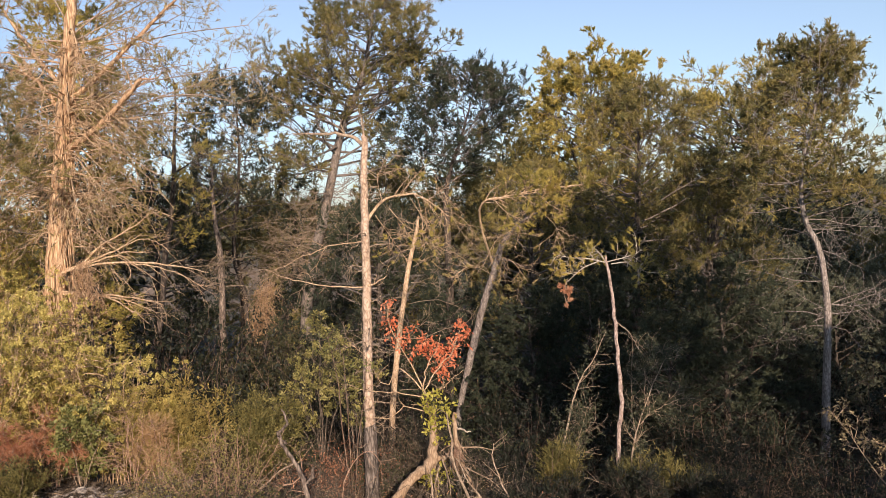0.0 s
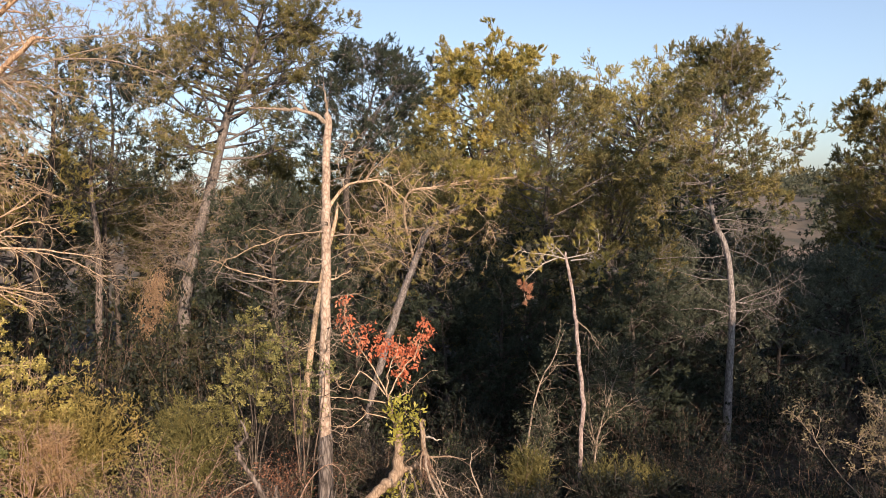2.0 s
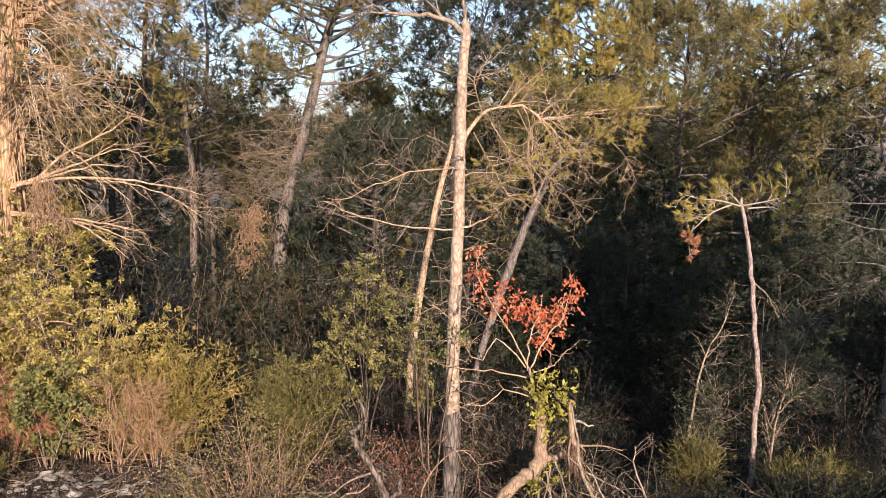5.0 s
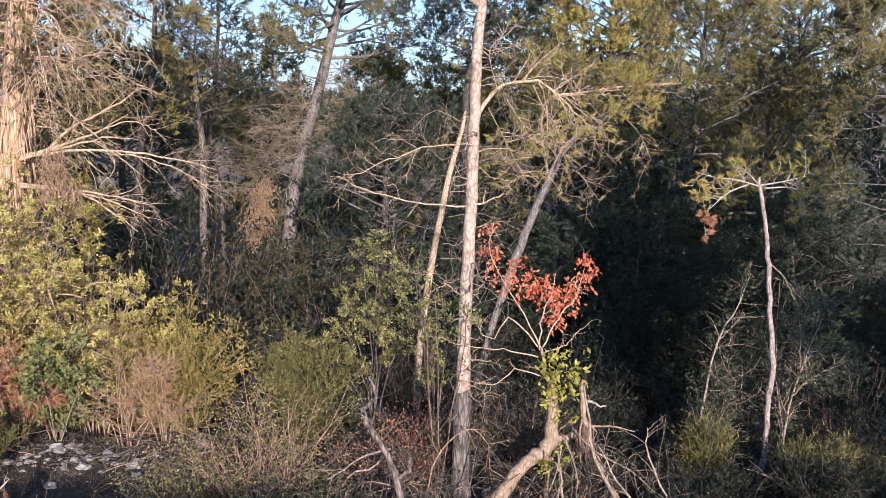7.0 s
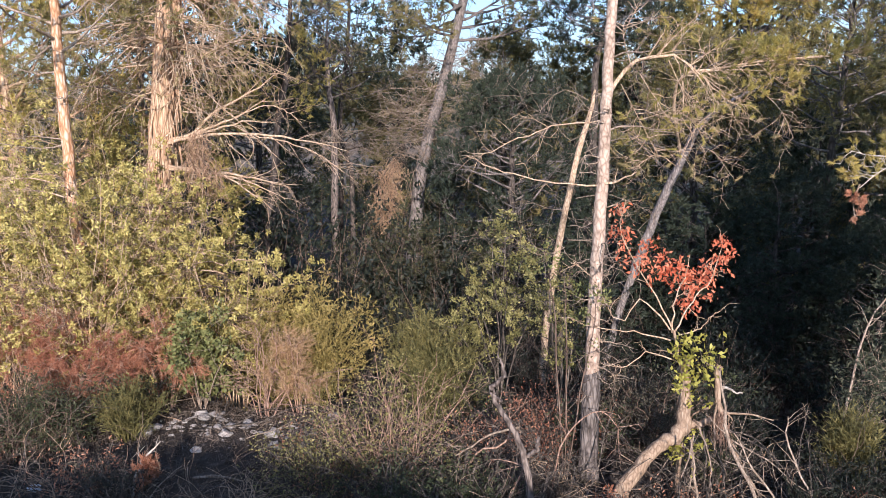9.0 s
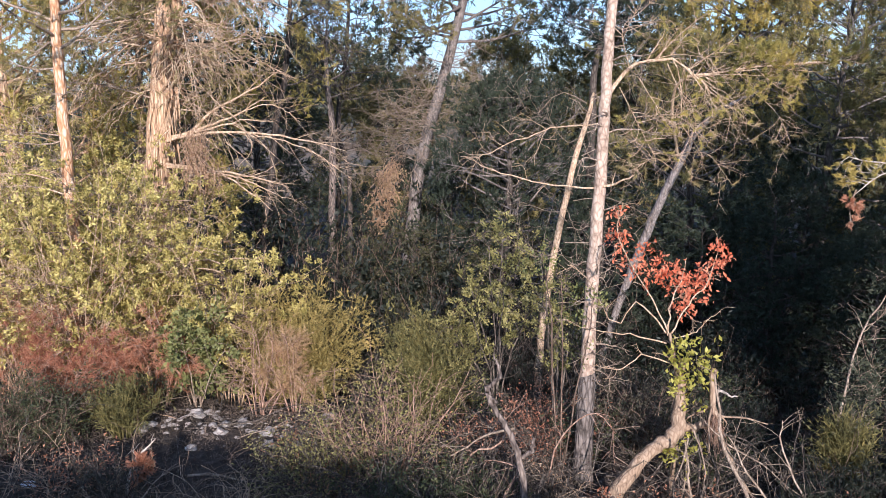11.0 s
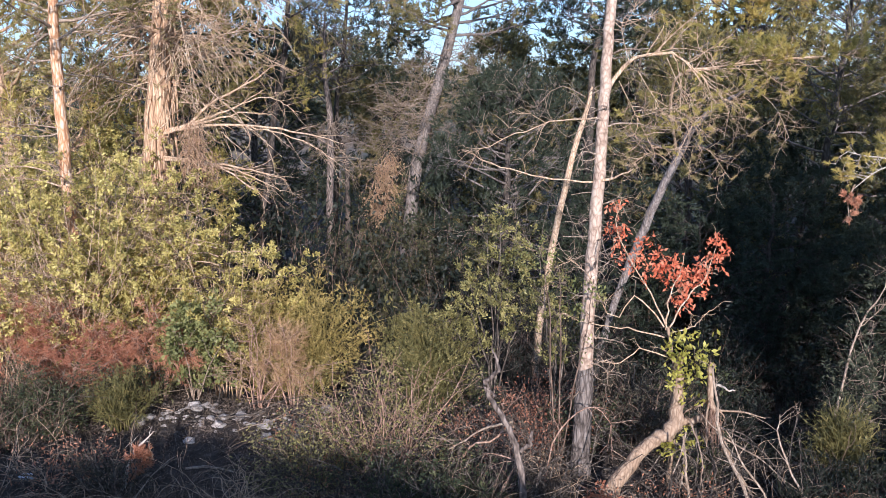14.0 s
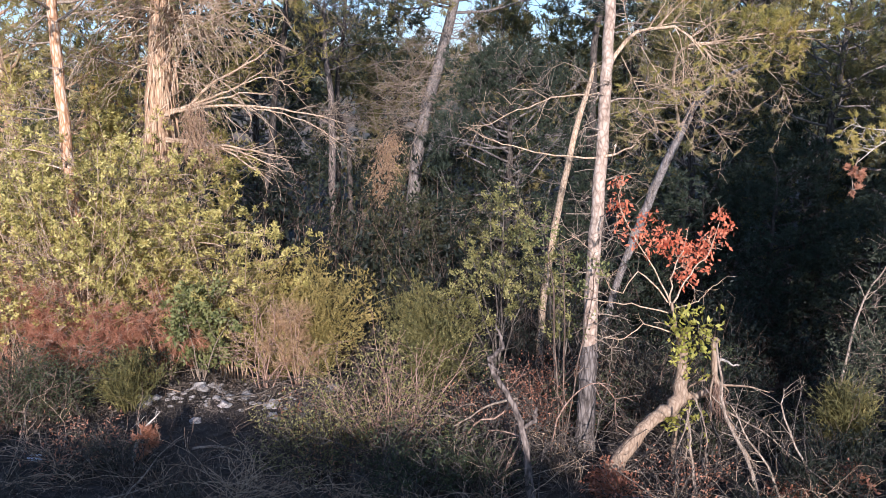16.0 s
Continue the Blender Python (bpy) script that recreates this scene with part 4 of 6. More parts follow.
pine("slim_pine", "slim grey pine with a sparse high crown", [(-8.75, 18.75, -2, 0.10), (-8.61, 18.75, 0.65, 0.09), (-8.28, 18.75, 2.71, 0.08), (-8.07, 18.75, 4.02, 0.072), (-7.69, 18.75, 5.8, 0.06), (-7.4, 18.75, 8.6, 0.02)], 5.0, 1.3, 16, 92, M_PINE_GOLD, B_DARK, dead=10, dead_len=1.0, tufts=3)
pine("slim_pine", "slim grey pine with a sparse high crown", [(-8.2, 22, -2.5, 0.12), (-8.06, 22, 1.91, 0.10), (-7.98, 22, 3.75, 0.085), (-8.1, 22, 5.2, 0.06), (-8.0, 22, 6.6, 0.02)], 3.8, 1.4, 18, 93, M_PINE, B_SNAG, dead=12, dead_len=1.2, tufts=1)

# ---------------------------------------------------------------- woodland filling the distance
far_kinds = []
for k, (h, rch, mat) in enumerate([(8.5, 3.0, M_PINE), (9.0, 3.2, M_PINE_DARK), (8.0, 2.9, M_PINE), (8.0, 3.2, M_PINE_DARK)]):
    x, y = [(-14.0, 31.0), (-1.0, 38.0), (9.0, 40.0), (14.0, 36.0)][k]
    g = ground_at(x, y)
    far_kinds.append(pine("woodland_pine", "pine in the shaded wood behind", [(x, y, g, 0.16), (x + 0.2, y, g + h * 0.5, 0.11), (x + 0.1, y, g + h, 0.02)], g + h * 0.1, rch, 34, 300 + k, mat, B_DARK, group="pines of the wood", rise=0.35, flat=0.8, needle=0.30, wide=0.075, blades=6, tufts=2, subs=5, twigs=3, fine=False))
rng = np.random.default_rng(301)
for row, (y0, gap) in enumerate(((30, 3.9), (37, 4.4), (47, 6.0))):
    for x in np.arange(-0.95 * y0, 0.95 * y0, gap):
        xx, yy = x + rng.uniform(-1.4, 1.4), y0 + rng.uniform(-2.5, 2.5)
        ratio = (xx - 0.7) / yy
        sc = rng.uniform(0.8, 1.08) * (0.85 if yy < 33 else 1.0)
        if 0.40 < ratio < 0.56:
            sc *= 0.42
        elif ratio > 0.56:
            sc *= 0.70
        elif -0.62 < ratio < 0.0:
            sc *= 0.56 if yy > 33 else 0.66
        elif ratio < -0.05:
            sc *= 0.95
        m = pose(xx, yy, ground_at(xx, yy) - 0.15, 0, 0, rng.uniform(0, 360)) @ Matrix.Diagonal((sc, sc, sc, 1))
        kind = far_kinds[rng.integers(0, 4)]
        if not 0.43 < ratio < 0.56:
            copy_thing(kind, m)

for x, y, sc in [(-8.4, 30.5, 0.55), (-10.6, 34.0, 0.58), (-12.6, 41.0, 0.6), (-9.8, 37.0, 0.6), (-7.2, 34.0, 0.55), (-6.4, 29.0, 0.5), (22.0, 37.0, 0.72), (25.5, 35.0, 0.8), (28.5, 38.5, 0.85), (20.2, 34.0, 0.6), (23.0, 42.0, 0.8), (31.0, 36.0, 0.9), (26.8, 30.0, 0.75)]:
    copy_thing(far_kinds[1], pose(x, y, ground_at(x, y) - 0.15, 0, 0, 40 * x) @ Matrix.Diagonal((sc, sc, sc, 1)))

# woods and scrub on the hills
rng = np.random.default_rng(305)
D = Geo()
N = 4600
yy = 48 + 270 * rng.uniform(0, 1, N) ** 0.8
xx = rng.uniform(-1.0, 1.0, N) * yy
keep = ((np.sin(xx * 0.06 + 1.0) + np.sin(yy * 0.05 + xx * 0.02)) > -0.5) & ((xx < 0.3 * yy) | (yy > 125))
xx, yy = xx[keep], yy[keep]
zz = height(xx, yy)
size = rng.uniform(0.5, 1.5, len(xx)) * np.interp(yy, [48, 70, 120, 300], [0.7, 0.9, 1.4, 2.6])
c = np.stack([xx, yy, zz], 1)
n = 34
d = unit(rng.normal(size=(len(c), n, 3)) + np.array([0, 0, 0.45]))
p = c[:, None] + d * size[:, None, None] * np.array([1.0, 1.0, 1.25]) * rng.uniform(0.3, 1.0, (len(c), n, 1)) + np.array([0, 0, 0.6]) * size[:, None, None]
s1 = unit(rng.normal(size=p.shape)) * size[:, None, None] * 0.30
s2 = unit(rng.normal(size=p.shape)) * size[:, None, None] * 0.30
D.add(np.stack([p - s1, p + s1, p + s2], 2), tri=np.arange(p.shape[0] * n * 3))
tagged(new("distant_wood", D.mesh("distant_wood", leaf_material("distant_wood", [(0.055, 0.065, 0.040), (0.100, 0.105, 0.060), (0.160, 0.145, 0.085)], clump=0.05), False)), "scattered woods and scrub over the distant hills", "woodland", kind="stuff")

# ---------------------------------------------------------------- young pines, shade put into the needle colour
rng = np.random.default_rng(407)
g0 = ground_at(12.2, 24.5)
young = pine("young_pine", "dense young pine in the shade of the wood", [(12.2, 24.5, g0, 0.10), (12.3, 24.5, g0 + 2.4, 0.07), (12.2, 24.5, g0 + 4.7, 0.015)], g0 + 0.3, 2.3, 44, 406, M_PINE_SHADE, B_DARK, group="young pines", rise=0.35, flat=0.7, needle=0.17, wide=0.034, subs=6, twigs=4, tufts=3, blades=6, fine=False)
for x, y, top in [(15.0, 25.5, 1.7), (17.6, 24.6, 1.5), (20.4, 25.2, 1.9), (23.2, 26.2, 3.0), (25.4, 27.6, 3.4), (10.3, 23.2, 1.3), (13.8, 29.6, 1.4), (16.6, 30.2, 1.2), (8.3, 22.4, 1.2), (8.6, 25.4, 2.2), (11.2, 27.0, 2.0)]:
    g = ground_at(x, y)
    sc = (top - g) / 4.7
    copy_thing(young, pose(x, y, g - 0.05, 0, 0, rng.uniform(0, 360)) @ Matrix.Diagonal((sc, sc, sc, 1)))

# young pines with needles darkened so the deep wood looks shaded
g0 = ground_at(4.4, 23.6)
dark_young = pine("young_pine", "dense young pine deep in the wood, needles darkened for shade", [(4.4, 23.6, g0, 0.10), (4.3, 23.6, g0 + 2.6, 0.07), (4.4, 23.6, g0 + 5.2, 0.015)], g0 + 0.3, 2.4, 44, 408, M_PINE_DARK, B_DARK, group="young pines", rise=0.35, flat=0.7, needle=0.17, wide=0.034, subs=6, twigs=4, tufts=3, blades=6, fine=False)
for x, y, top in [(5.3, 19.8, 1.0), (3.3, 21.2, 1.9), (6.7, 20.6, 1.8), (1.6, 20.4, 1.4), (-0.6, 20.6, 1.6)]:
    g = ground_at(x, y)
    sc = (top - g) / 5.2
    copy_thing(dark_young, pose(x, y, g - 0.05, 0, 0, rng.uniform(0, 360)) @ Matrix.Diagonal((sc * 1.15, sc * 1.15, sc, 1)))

# ---------------------------------------------------------------- undergrowth, shade put into its leaf colour
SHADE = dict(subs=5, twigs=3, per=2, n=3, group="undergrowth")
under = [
    shrub("undergrowth_shrub", "dense dark green shrub in the shade of the pines", (1.5, 17.0), 2.4, 1.5, 18, 400, M_THICKET_SHADE, B_DARK, leaf=0.10, wide=0.045, fine=False, **SHADE),
    shrub("undergrowth_shrub", "dense dark green shrub in the shade of the pines", (5.5, 18.0), 3.0, 1.6, 18, 401, M_THICKET_SHADE, B_BROWN, leaf=0.11, wide=0.045, fine=False, **SHADE),
    shrub("undergrowth_shrub", "brown-green twiggy shrub in the shade of the pines", (-4.0, 18.0), 2.8, 1.6, 20, 402, M_THICKET_SHADE, B_SHADE_TWIG, leaf=0.10, wide=0.04, rough=0.3, **SHADE),
    shrub("undergrowth_shrub", "bare grey twiggy thicket in the shade of the pines", (3.5, 20.0), 3.2, 1.7, 20, 404, M_THICKET_SHADE, B_SHADE_TWIG, leaf=0.10, wide=0.03, rough=0.35, up=-0.02, **SHADE),
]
rng = np.random.default_rng(403)
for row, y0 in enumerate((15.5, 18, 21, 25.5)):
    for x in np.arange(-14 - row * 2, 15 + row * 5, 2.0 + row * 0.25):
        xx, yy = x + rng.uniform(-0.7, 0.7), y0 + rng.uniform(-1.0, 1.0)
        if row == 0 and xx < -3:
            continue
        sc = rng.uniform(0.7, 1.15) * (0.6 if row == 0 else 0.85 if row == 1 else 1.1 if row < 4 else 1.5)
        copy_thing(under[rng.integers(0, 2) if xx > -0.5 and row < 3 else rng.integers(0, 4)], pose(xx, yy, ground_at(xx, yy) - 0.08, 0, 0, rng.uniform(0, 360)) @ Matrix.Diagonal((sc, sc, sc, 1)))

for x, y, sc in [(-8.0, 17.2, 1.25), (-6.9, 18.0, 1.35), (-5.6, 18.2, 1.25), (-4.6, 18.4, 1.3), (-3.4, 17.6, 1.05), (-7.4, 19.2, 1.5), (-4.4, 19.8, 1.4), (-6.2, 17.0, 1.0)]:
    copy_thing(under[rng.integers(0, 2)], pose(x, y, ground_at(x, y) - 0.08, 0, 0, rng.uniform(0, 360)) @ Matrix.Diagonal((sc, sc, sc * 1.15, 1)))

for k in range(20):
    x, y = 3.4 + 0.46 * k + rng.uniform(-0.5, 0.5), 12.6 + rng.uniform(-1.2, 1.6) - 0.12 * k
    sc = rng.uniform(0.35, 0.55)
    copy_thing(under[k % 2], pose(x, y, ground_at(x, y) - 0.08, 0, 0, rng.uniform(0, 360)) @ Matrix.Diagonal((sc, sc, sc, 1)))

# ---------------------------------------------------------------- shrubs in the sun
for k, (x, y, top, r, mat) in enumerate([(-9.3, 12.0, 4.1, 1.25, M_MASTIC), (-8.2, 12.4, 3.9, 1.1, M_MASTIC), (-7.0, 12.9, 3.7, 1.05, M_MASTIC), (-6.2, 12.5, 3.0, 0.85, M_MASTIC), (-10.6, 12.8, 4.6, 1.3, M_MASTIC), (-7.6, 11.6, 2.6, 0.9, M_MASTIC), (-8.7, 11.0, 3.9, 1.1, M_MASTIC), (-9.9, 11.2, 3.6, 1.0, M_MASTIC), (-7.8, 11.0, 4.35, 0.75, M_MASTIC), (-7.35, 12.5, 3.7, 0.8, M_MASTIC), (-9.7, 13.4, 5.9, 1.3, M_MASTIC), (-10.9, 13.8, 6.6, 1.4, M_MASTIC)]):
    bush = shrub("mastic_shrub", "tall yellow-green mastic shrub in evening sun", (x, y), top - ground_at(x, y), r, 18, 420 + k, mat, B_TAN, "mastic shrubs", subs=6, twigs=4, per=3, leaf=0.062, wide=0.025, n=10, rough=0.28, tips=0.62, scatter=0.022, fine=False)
    rb = np.random.default_rng(460 + k)
    for j in range(8):
        a, z0 = rb.uniform(3.4, 6.0), ground_at(x, y) + rb.uniform(0.3, 0.8) * (top - ground_at(x, y))
        n = rb.uniform(0.7, 1.25) * r * 1.15
        q = [(x + math.cos(a) * n * f, y + math.sin(a) * n * f, z0 + n * (0.5 * f - 0.35 * f * f), 0.018 * (1.2 - f)) for f in (0.05, 0.4, 0.75, 1.05)]
        limb("branch", bush, [(*v[:3], v[3] * 0.7) for v in q], B_TAN if j % 3 else B_BROWN, 470 + 10 * k + j, twigs=8, twig_len=0.45, sides=4, K=8, fine=3)
shrub("dry_climber", "brown dry twigs among mastic leaves", (-8.6, 10.5), 3.2, 0.8, 16, 458, M_RUST, B_VINE, "", subs=6, twigs=5, per=1, leaf=0.05, wide=0.02, n=1, top=0.4, rough=0.5, up=-0.03, sub_len=0.2, twig_len=0.3, thick=0.008, category="climber")
shrub("broom_shrub", "rounded olive broom shrub catching the sun", (-4.95, 12.6), 2.45, 0.85, 60, 430, M_BROOM, M_BROOM, "broom shrubs", subs=7, twigs=5, per=2, leaf=0.06, wide=0.013, n=8, needle=True, thick=0.008, sub_len=0.22, up=0.02, rough=0.3, twig_len=0.24)
shrub("broom_shrub", "rounded olive broom shrub catching the sun", (-5.7, 13.0), 2.1, 0.6, 40, 431, M_BROOM, M_BROOM, "broom shrubs", subs=6, twigs=5, per=2, leaf=0.06, wide=0.013, n=8, needle=True, thick=0.008, sub_len=0.27, up=0.08, rough=0.24, twig_len=0.26)
shrub("broom_shrub", "rounded olive broom shrub catching the sun", (-2.5, 11.2), 1.85, 0.5, 46, 432, M_GREENBROOM, M_GREENBROOM, "broom shrubs", subs=7, twigs=5, per=2, leaf=0.06, wide=0.013, n=8, needle=True, thick=0.008, sub_len=0.27, up=0.08, rough=0.24, twig_len=0.26)
shrub("leafy_shrub", "fresh green shrub with broad small leaves", (-6.1, 11.3), 1.85, 0.32, 11, 433, M_LEAFY, B_TWIG, "", subs=5, twigs=5, per=4, leaf=0.07, wide=0.042, n=4, sub_len=0.25)
shrub("broom_shrub", "low olive broom shrub on dark soil", (-6.4, 9.9), 0.95, 0.4, 26, 456, M_GREENBROOM, M_GREENBROOM, "broom shrubs", subs=6, twigs=5, per=1, leaf=0.08, wide=0.013, n=4, needle=True, thick=0.014, sub_len=0.25, up=0.08, rough=0.25, twig_len=0.2)
for n_seed, x0, y0, stems in ((434, -1.6, 11.8, [(-1.95, 1.7), (-1.75, 2.6), (-1.3, 2.5), (-1.05, 1.9), (-2.2, 1.5), (-1.45, 1.9), (-2.05, 2.1), (-1.5, 2.9)]), (435, -0.62, 10.6, [(-0.85, 2.6), (-0.6, 1.9), (-0.32, 2.2)])):
    bush = thing("evergreen_oak_shrub", "loose evergreen shrub with clumps of small glossy leaves", "shrub", "evergreen shrubs", (x0, y0, ground_at(x0, y0) - 0.05))
    rg = np.random.default_rng(n_seed)
    G2 = Geo()
    for k, (x1, z1) in enumerate(stems):
        y1 = y0 + rg.uniform(-0.35, 0.35)
        z0 = ground_at(x0, y0)
        q = [(x0 + rg.uniform(-0.08, 0.08), y0, z0, 0.016), (x0 + (x1 - x0) * 0.25, y0 + (y1 - y0) * 0.3, z0 + (z1 - z0) * 0.45, 0.013), (x0 + (x1 - x0) * 0.7, y0 + (y1 - y0) * 0.7, z0 + (z1 - z0) * 0.78, 0.009), (x1, y1, z1, 0.004)]
        _, P = limb("stem", bush, q, B_SCRUB, n_seed * 10 + k, twigs=10, twig_len=0.4, K=12, sides=5, fine=3)
        s, d, w, tt = children(rg, P, 26, 0.42, 1, 0.6)
        c = grow(rg, s, d, rg.uniform(0.12, 0.48, len(s)), 4, 0.08, 0.2)
        wh = np.repeat(np.arange(len(c)), 7)
        p, dd = along(c, wh, rg.uniform(0.65, 1, len(wh)))
        leaves(rg, G2, p, dd, 5, 0.042, 0.022, 0.8, 0.022)
    part("foliage", G2, M_OAK, bush)
def plume_shrub(label, at, h, r, n, seed, mat, reach=0.24, tufts=2):
    """A withered shrub of arching stems that end in plumes of dry needles."""
    rg = np.random.default_rng(seed)
    x, y = at
    z = ground_at(x, y) - 0.05
    bush = thing("rust_shrub", label, "shrub", "withered shrubs", (x, y, z))
    paths = []
    for _ in range(n):
        a, k = rg.uniform(0, 6.28), math.sqrt(rg.uniform(0.05, 1)) * r
        top = h * rg.uniform(0.6, 1.0) * (1 - 0.3 * (k / r) ** 2)
        dx, dy = math.cos(a) * k, math.sin(a) * k
        paths.append([(x + dx * 0.2, y + dy * 0.2, z), (x + dx * 0.5, y + dy * 0.5, z + top * 0.55), (x + dx * 0.85, y + dy * 0.85, z + top * 0.92), (x + dx * 1.15, y + dy * 1.15, z + top * rg.uniform(0.82, 1.0))])
    needle_spray(bush, seed + 1, paths, reach, mat, count=11, per=tufts, blades=6, needle=0.11, r=0.010, lift=-0.10, wide=0.009, wood=B_SALMON)
    return bush


shrub("dry_shrub", "pale brown twiggy dry shrub", (-5.1, 11.4), 1.7, 0.45, 11, 438, M_STRAW, B_SALMON, "dry shrubs", rough=0.35, up=0.0, subs=5, twigs=4, per=0, thick=0.014)
plume_shrub("withered shrub with wine-red plumes of dry needles", (-7.6, 10.8), 1.75, 0.75, 17, 436, M_WINE)
plume_shrub("withered shrub with rust-red plumes of dry needles", (-6.65, 11.2), 1.6, 0.55, 14, 437, M_RUST)
plume_shrub("tall withered shrub with wine-red plumes of dry needles", (-8.4, 10.6), 2.1, 0.65, 14, 451, M_WINE)
plume_shrub("withered shrub with a few rusty tufts on bare twigs", (-4.5, 11.3), 1.45, 0.4, 8, 450, M_WITHER, 0.16, 2)
shrub("dry_shrub", "wide tangle of tan dry twigs over dark leaves", (-2.4, 9.3), 1.75, 1.05, 36, 439, M_OAK, B_SALMON, "dry shrubs", rough=0.34, up=0.02, subs=7, twigs=5, per=1, leaf=0.036, wide=0.016, n=3, thick=0.009, fine=False)
shrub("dry_shrub", "wide tangle of grey-brown dry twigs", (-3.2, 8.8), 1.2, 0.8, 34, 440, M_OAK, B_SCRUB, "dry shrubs", rough=0.34, up=0.02, subs=7, twigs=5, per=1, leaf=0.034, wide=0.015, n=3, thick=0.009, fine=False)
shrub("dry_shrub", "low grey-green twiggy shrub on dark soil", (-7.2, 9.5), 0.9, 0.6, 34, 441, M_OLIVE, B_BROWN, "dry shrubs", rough=0.4, up=0.02, subs=7, twigs=5, per=1, leaf=0.04, wide=0.016, n=4, fine=False, thick=0.014)
shrub("dry_shrub", "low grey-green twiggy shrub on dark soil", (-7.6, 9.2), 1.3, 0.9, 34, 442, M_OLIVE, B_BROWN, "dry shrubs", rough=0.4, up=0.02, subs=7, twigs=5, per=1, leaf=0.04, wide=0.016, n=4, fine=False, thick=0.014)
shrub("dry_shrub", "brown dry twigs at the foot of the pine", (-0.7, 10.6), 1.15, 0.8, 34, 443, M_WINE, B_BROWN, "dry shrubs", rough=0.4, up=0.02, subs=6, twigs=5, per=1, leaf=0.04, wide=0.016, n=2, fine=False, thick=0.009)
shrub("dry_shrub", "brown dry twigs at the foot of the pine", (0.4, 11.0), 1.2, 0.8, 34, 444, M_DRYLEAF, B_BROWN, "dry shrubs", rough=0.4, up=0.02, subs=6, twigs=5, per=2, leaf=0.04, wide=0.016, n=3, fine=False, thick=0.013)
shrub("dry_shrub", "tangle of bare twigs before the pine", (-1.2, 8.9), 1.0, 0.9, 40, 445, M_DRYLEAF, B_SCRUB, "dry shrubs", rough=0.4, up=0.02, subs=6, twigs=4, per=0, fine=False, thick=0.013)
M_GREYLEAF = leaf_material("grey_green_leaves", [(0.038, 0.045, 0.027), (0.092, 0.099, 0.057), (0.190, 0.184, 0.110)], clump=3)
for name_seed, paths in ((454, [[(2.62, 10.8, -0.1, 0.022), (2.68, 10.8, 0.48, 0.019), (2.99, 11.4, 1.56, 0.013), (3.3, 11.7, 2.0, 0.009), (3.55, 12.0, 2.46, 0.004)], [(2.72, 10.9, 0.5, 0.012), (2.85, 11.3, 0.9, 0.009), (3.25, 11.5, 1.3, 0.004)], [(2.66, 10.8, 0.3, 0.010), (2.95, 10.9, 0.7, 0.008), (3.1, 11.0, 1.2, 0.003)]]), (455, [[(3.75, 11.0, -0.1, 0.020), (3.78, 11.0, 0.24, 0.018), (3.96, 11.33, 0.99, 0.013), (4.3, 11.67, 1.66, 0.009), (4.57, 12.0, 2.1, 0.004)], [(3.9, 11.4, 0.0, 0.016), (3.97, 11.6, 0.34, 0.013), (3.91, 11.9, 1.19, 0.009), (3.99, 12.2, 2.3, 0.004)], [(3.96, 11.33, 0.99, 0.010), (4.3, 11.5, 1.2, 0.008), (4.75, 11.7, 1.35, 0.004)], [(4.1, 11.5, 1.3, 0.008), (4.15, 11.7, 1.8, 0.006), (4.3, 11.8, 2.2, 0.003)]])):
    x0, y0 = paths[0][0][:2]
    bush = thing("twiggy_shrub", "leaning twiggy shrub with sparse grey-green leaves beside a sapling", "shrub", "twiggy shrubs", (x0, y0, ground_at(x0, y0) - 0.05))
    G2 = Geo()
    rg = np.random.default_rng(name_seed)
    for k, q in enumerate(paths):
        _, P = limb("stem", bush, q, B_TWIG, name_seed * 10 + k, twigs=14, twig_len=0.5, K=12, sides=5, fine=4)
        s, d, w, tt = children(rg, P, 46, 0.2, 1, 0.6)
        c = grow(rg, s, d, rg.uniform(0.1, 0.45, len(s)), 4, 0.05, 0.2)
        wh = np.repeat(np.arange(len(c)), 5)
        p, dd = along(c, wh, rg.uniform(0.3, 1, len(wh)))
        leaves(rg, G2, p, dd, 4, 0.055, 0.019, 0.7, 0.03)
    part("foliage", G2, M_GREYLEAF, bush)
shrub("broom_shrub", "small green broom shrub in the shade", (2.7, 10.4), 0.95, 0.32, 26, 447, M_GREENBROOM, M_GREENBROOM, "broom shrubs", subs=6, twigs=5, per=1, leaf=0.09, wide=0.014, n=4, needle=True, thick=0.016, sub_len=0.3, up=0.16, rough=0.12, twig_len=0.25)
shrub("broom_shrub", "small green broom shrub in the shade", (4.2, 10.6), 0.95, 0.45, 30, 448, M_GREENBROOM, M_GREENBROOM, "broom shrubs", subs=6, twigs=5, per=1, leaf=0.09, wide=0.014, n=4, needle=True, thick=0.016, sub_len=0.3, up=0.16, rough=0.12, twig_len=0.25)
shrub("broom_shrub", "small green broom shrub in the shade", (3.7, 10.3), 0.6, 0.3, 20, 452, M_GREENBROOM, M_GREENBROOM, "broom shrubs", subs=6, twigs=5, per=1, leaf=0.09, wide=0.014, n=4, needle=True, thick=0.016, sub_len=0.3, up=0.16, rough=0.12, twig_len=0.25)
shrub("broom_shrub", "small green broom shrub in the shade", (4.9, 11.2), 0.9, 0.4, 24, 453, M_GREENBROOM, M_GREENBROOM, "broom shrubs", subs=6, twigs=5, per=1, leaf=0.09, wide=0.014, n=4, needle=True, thick=0.016, sub_len=0.3, up=0.16, rough=0.12, twig_len=0.25)
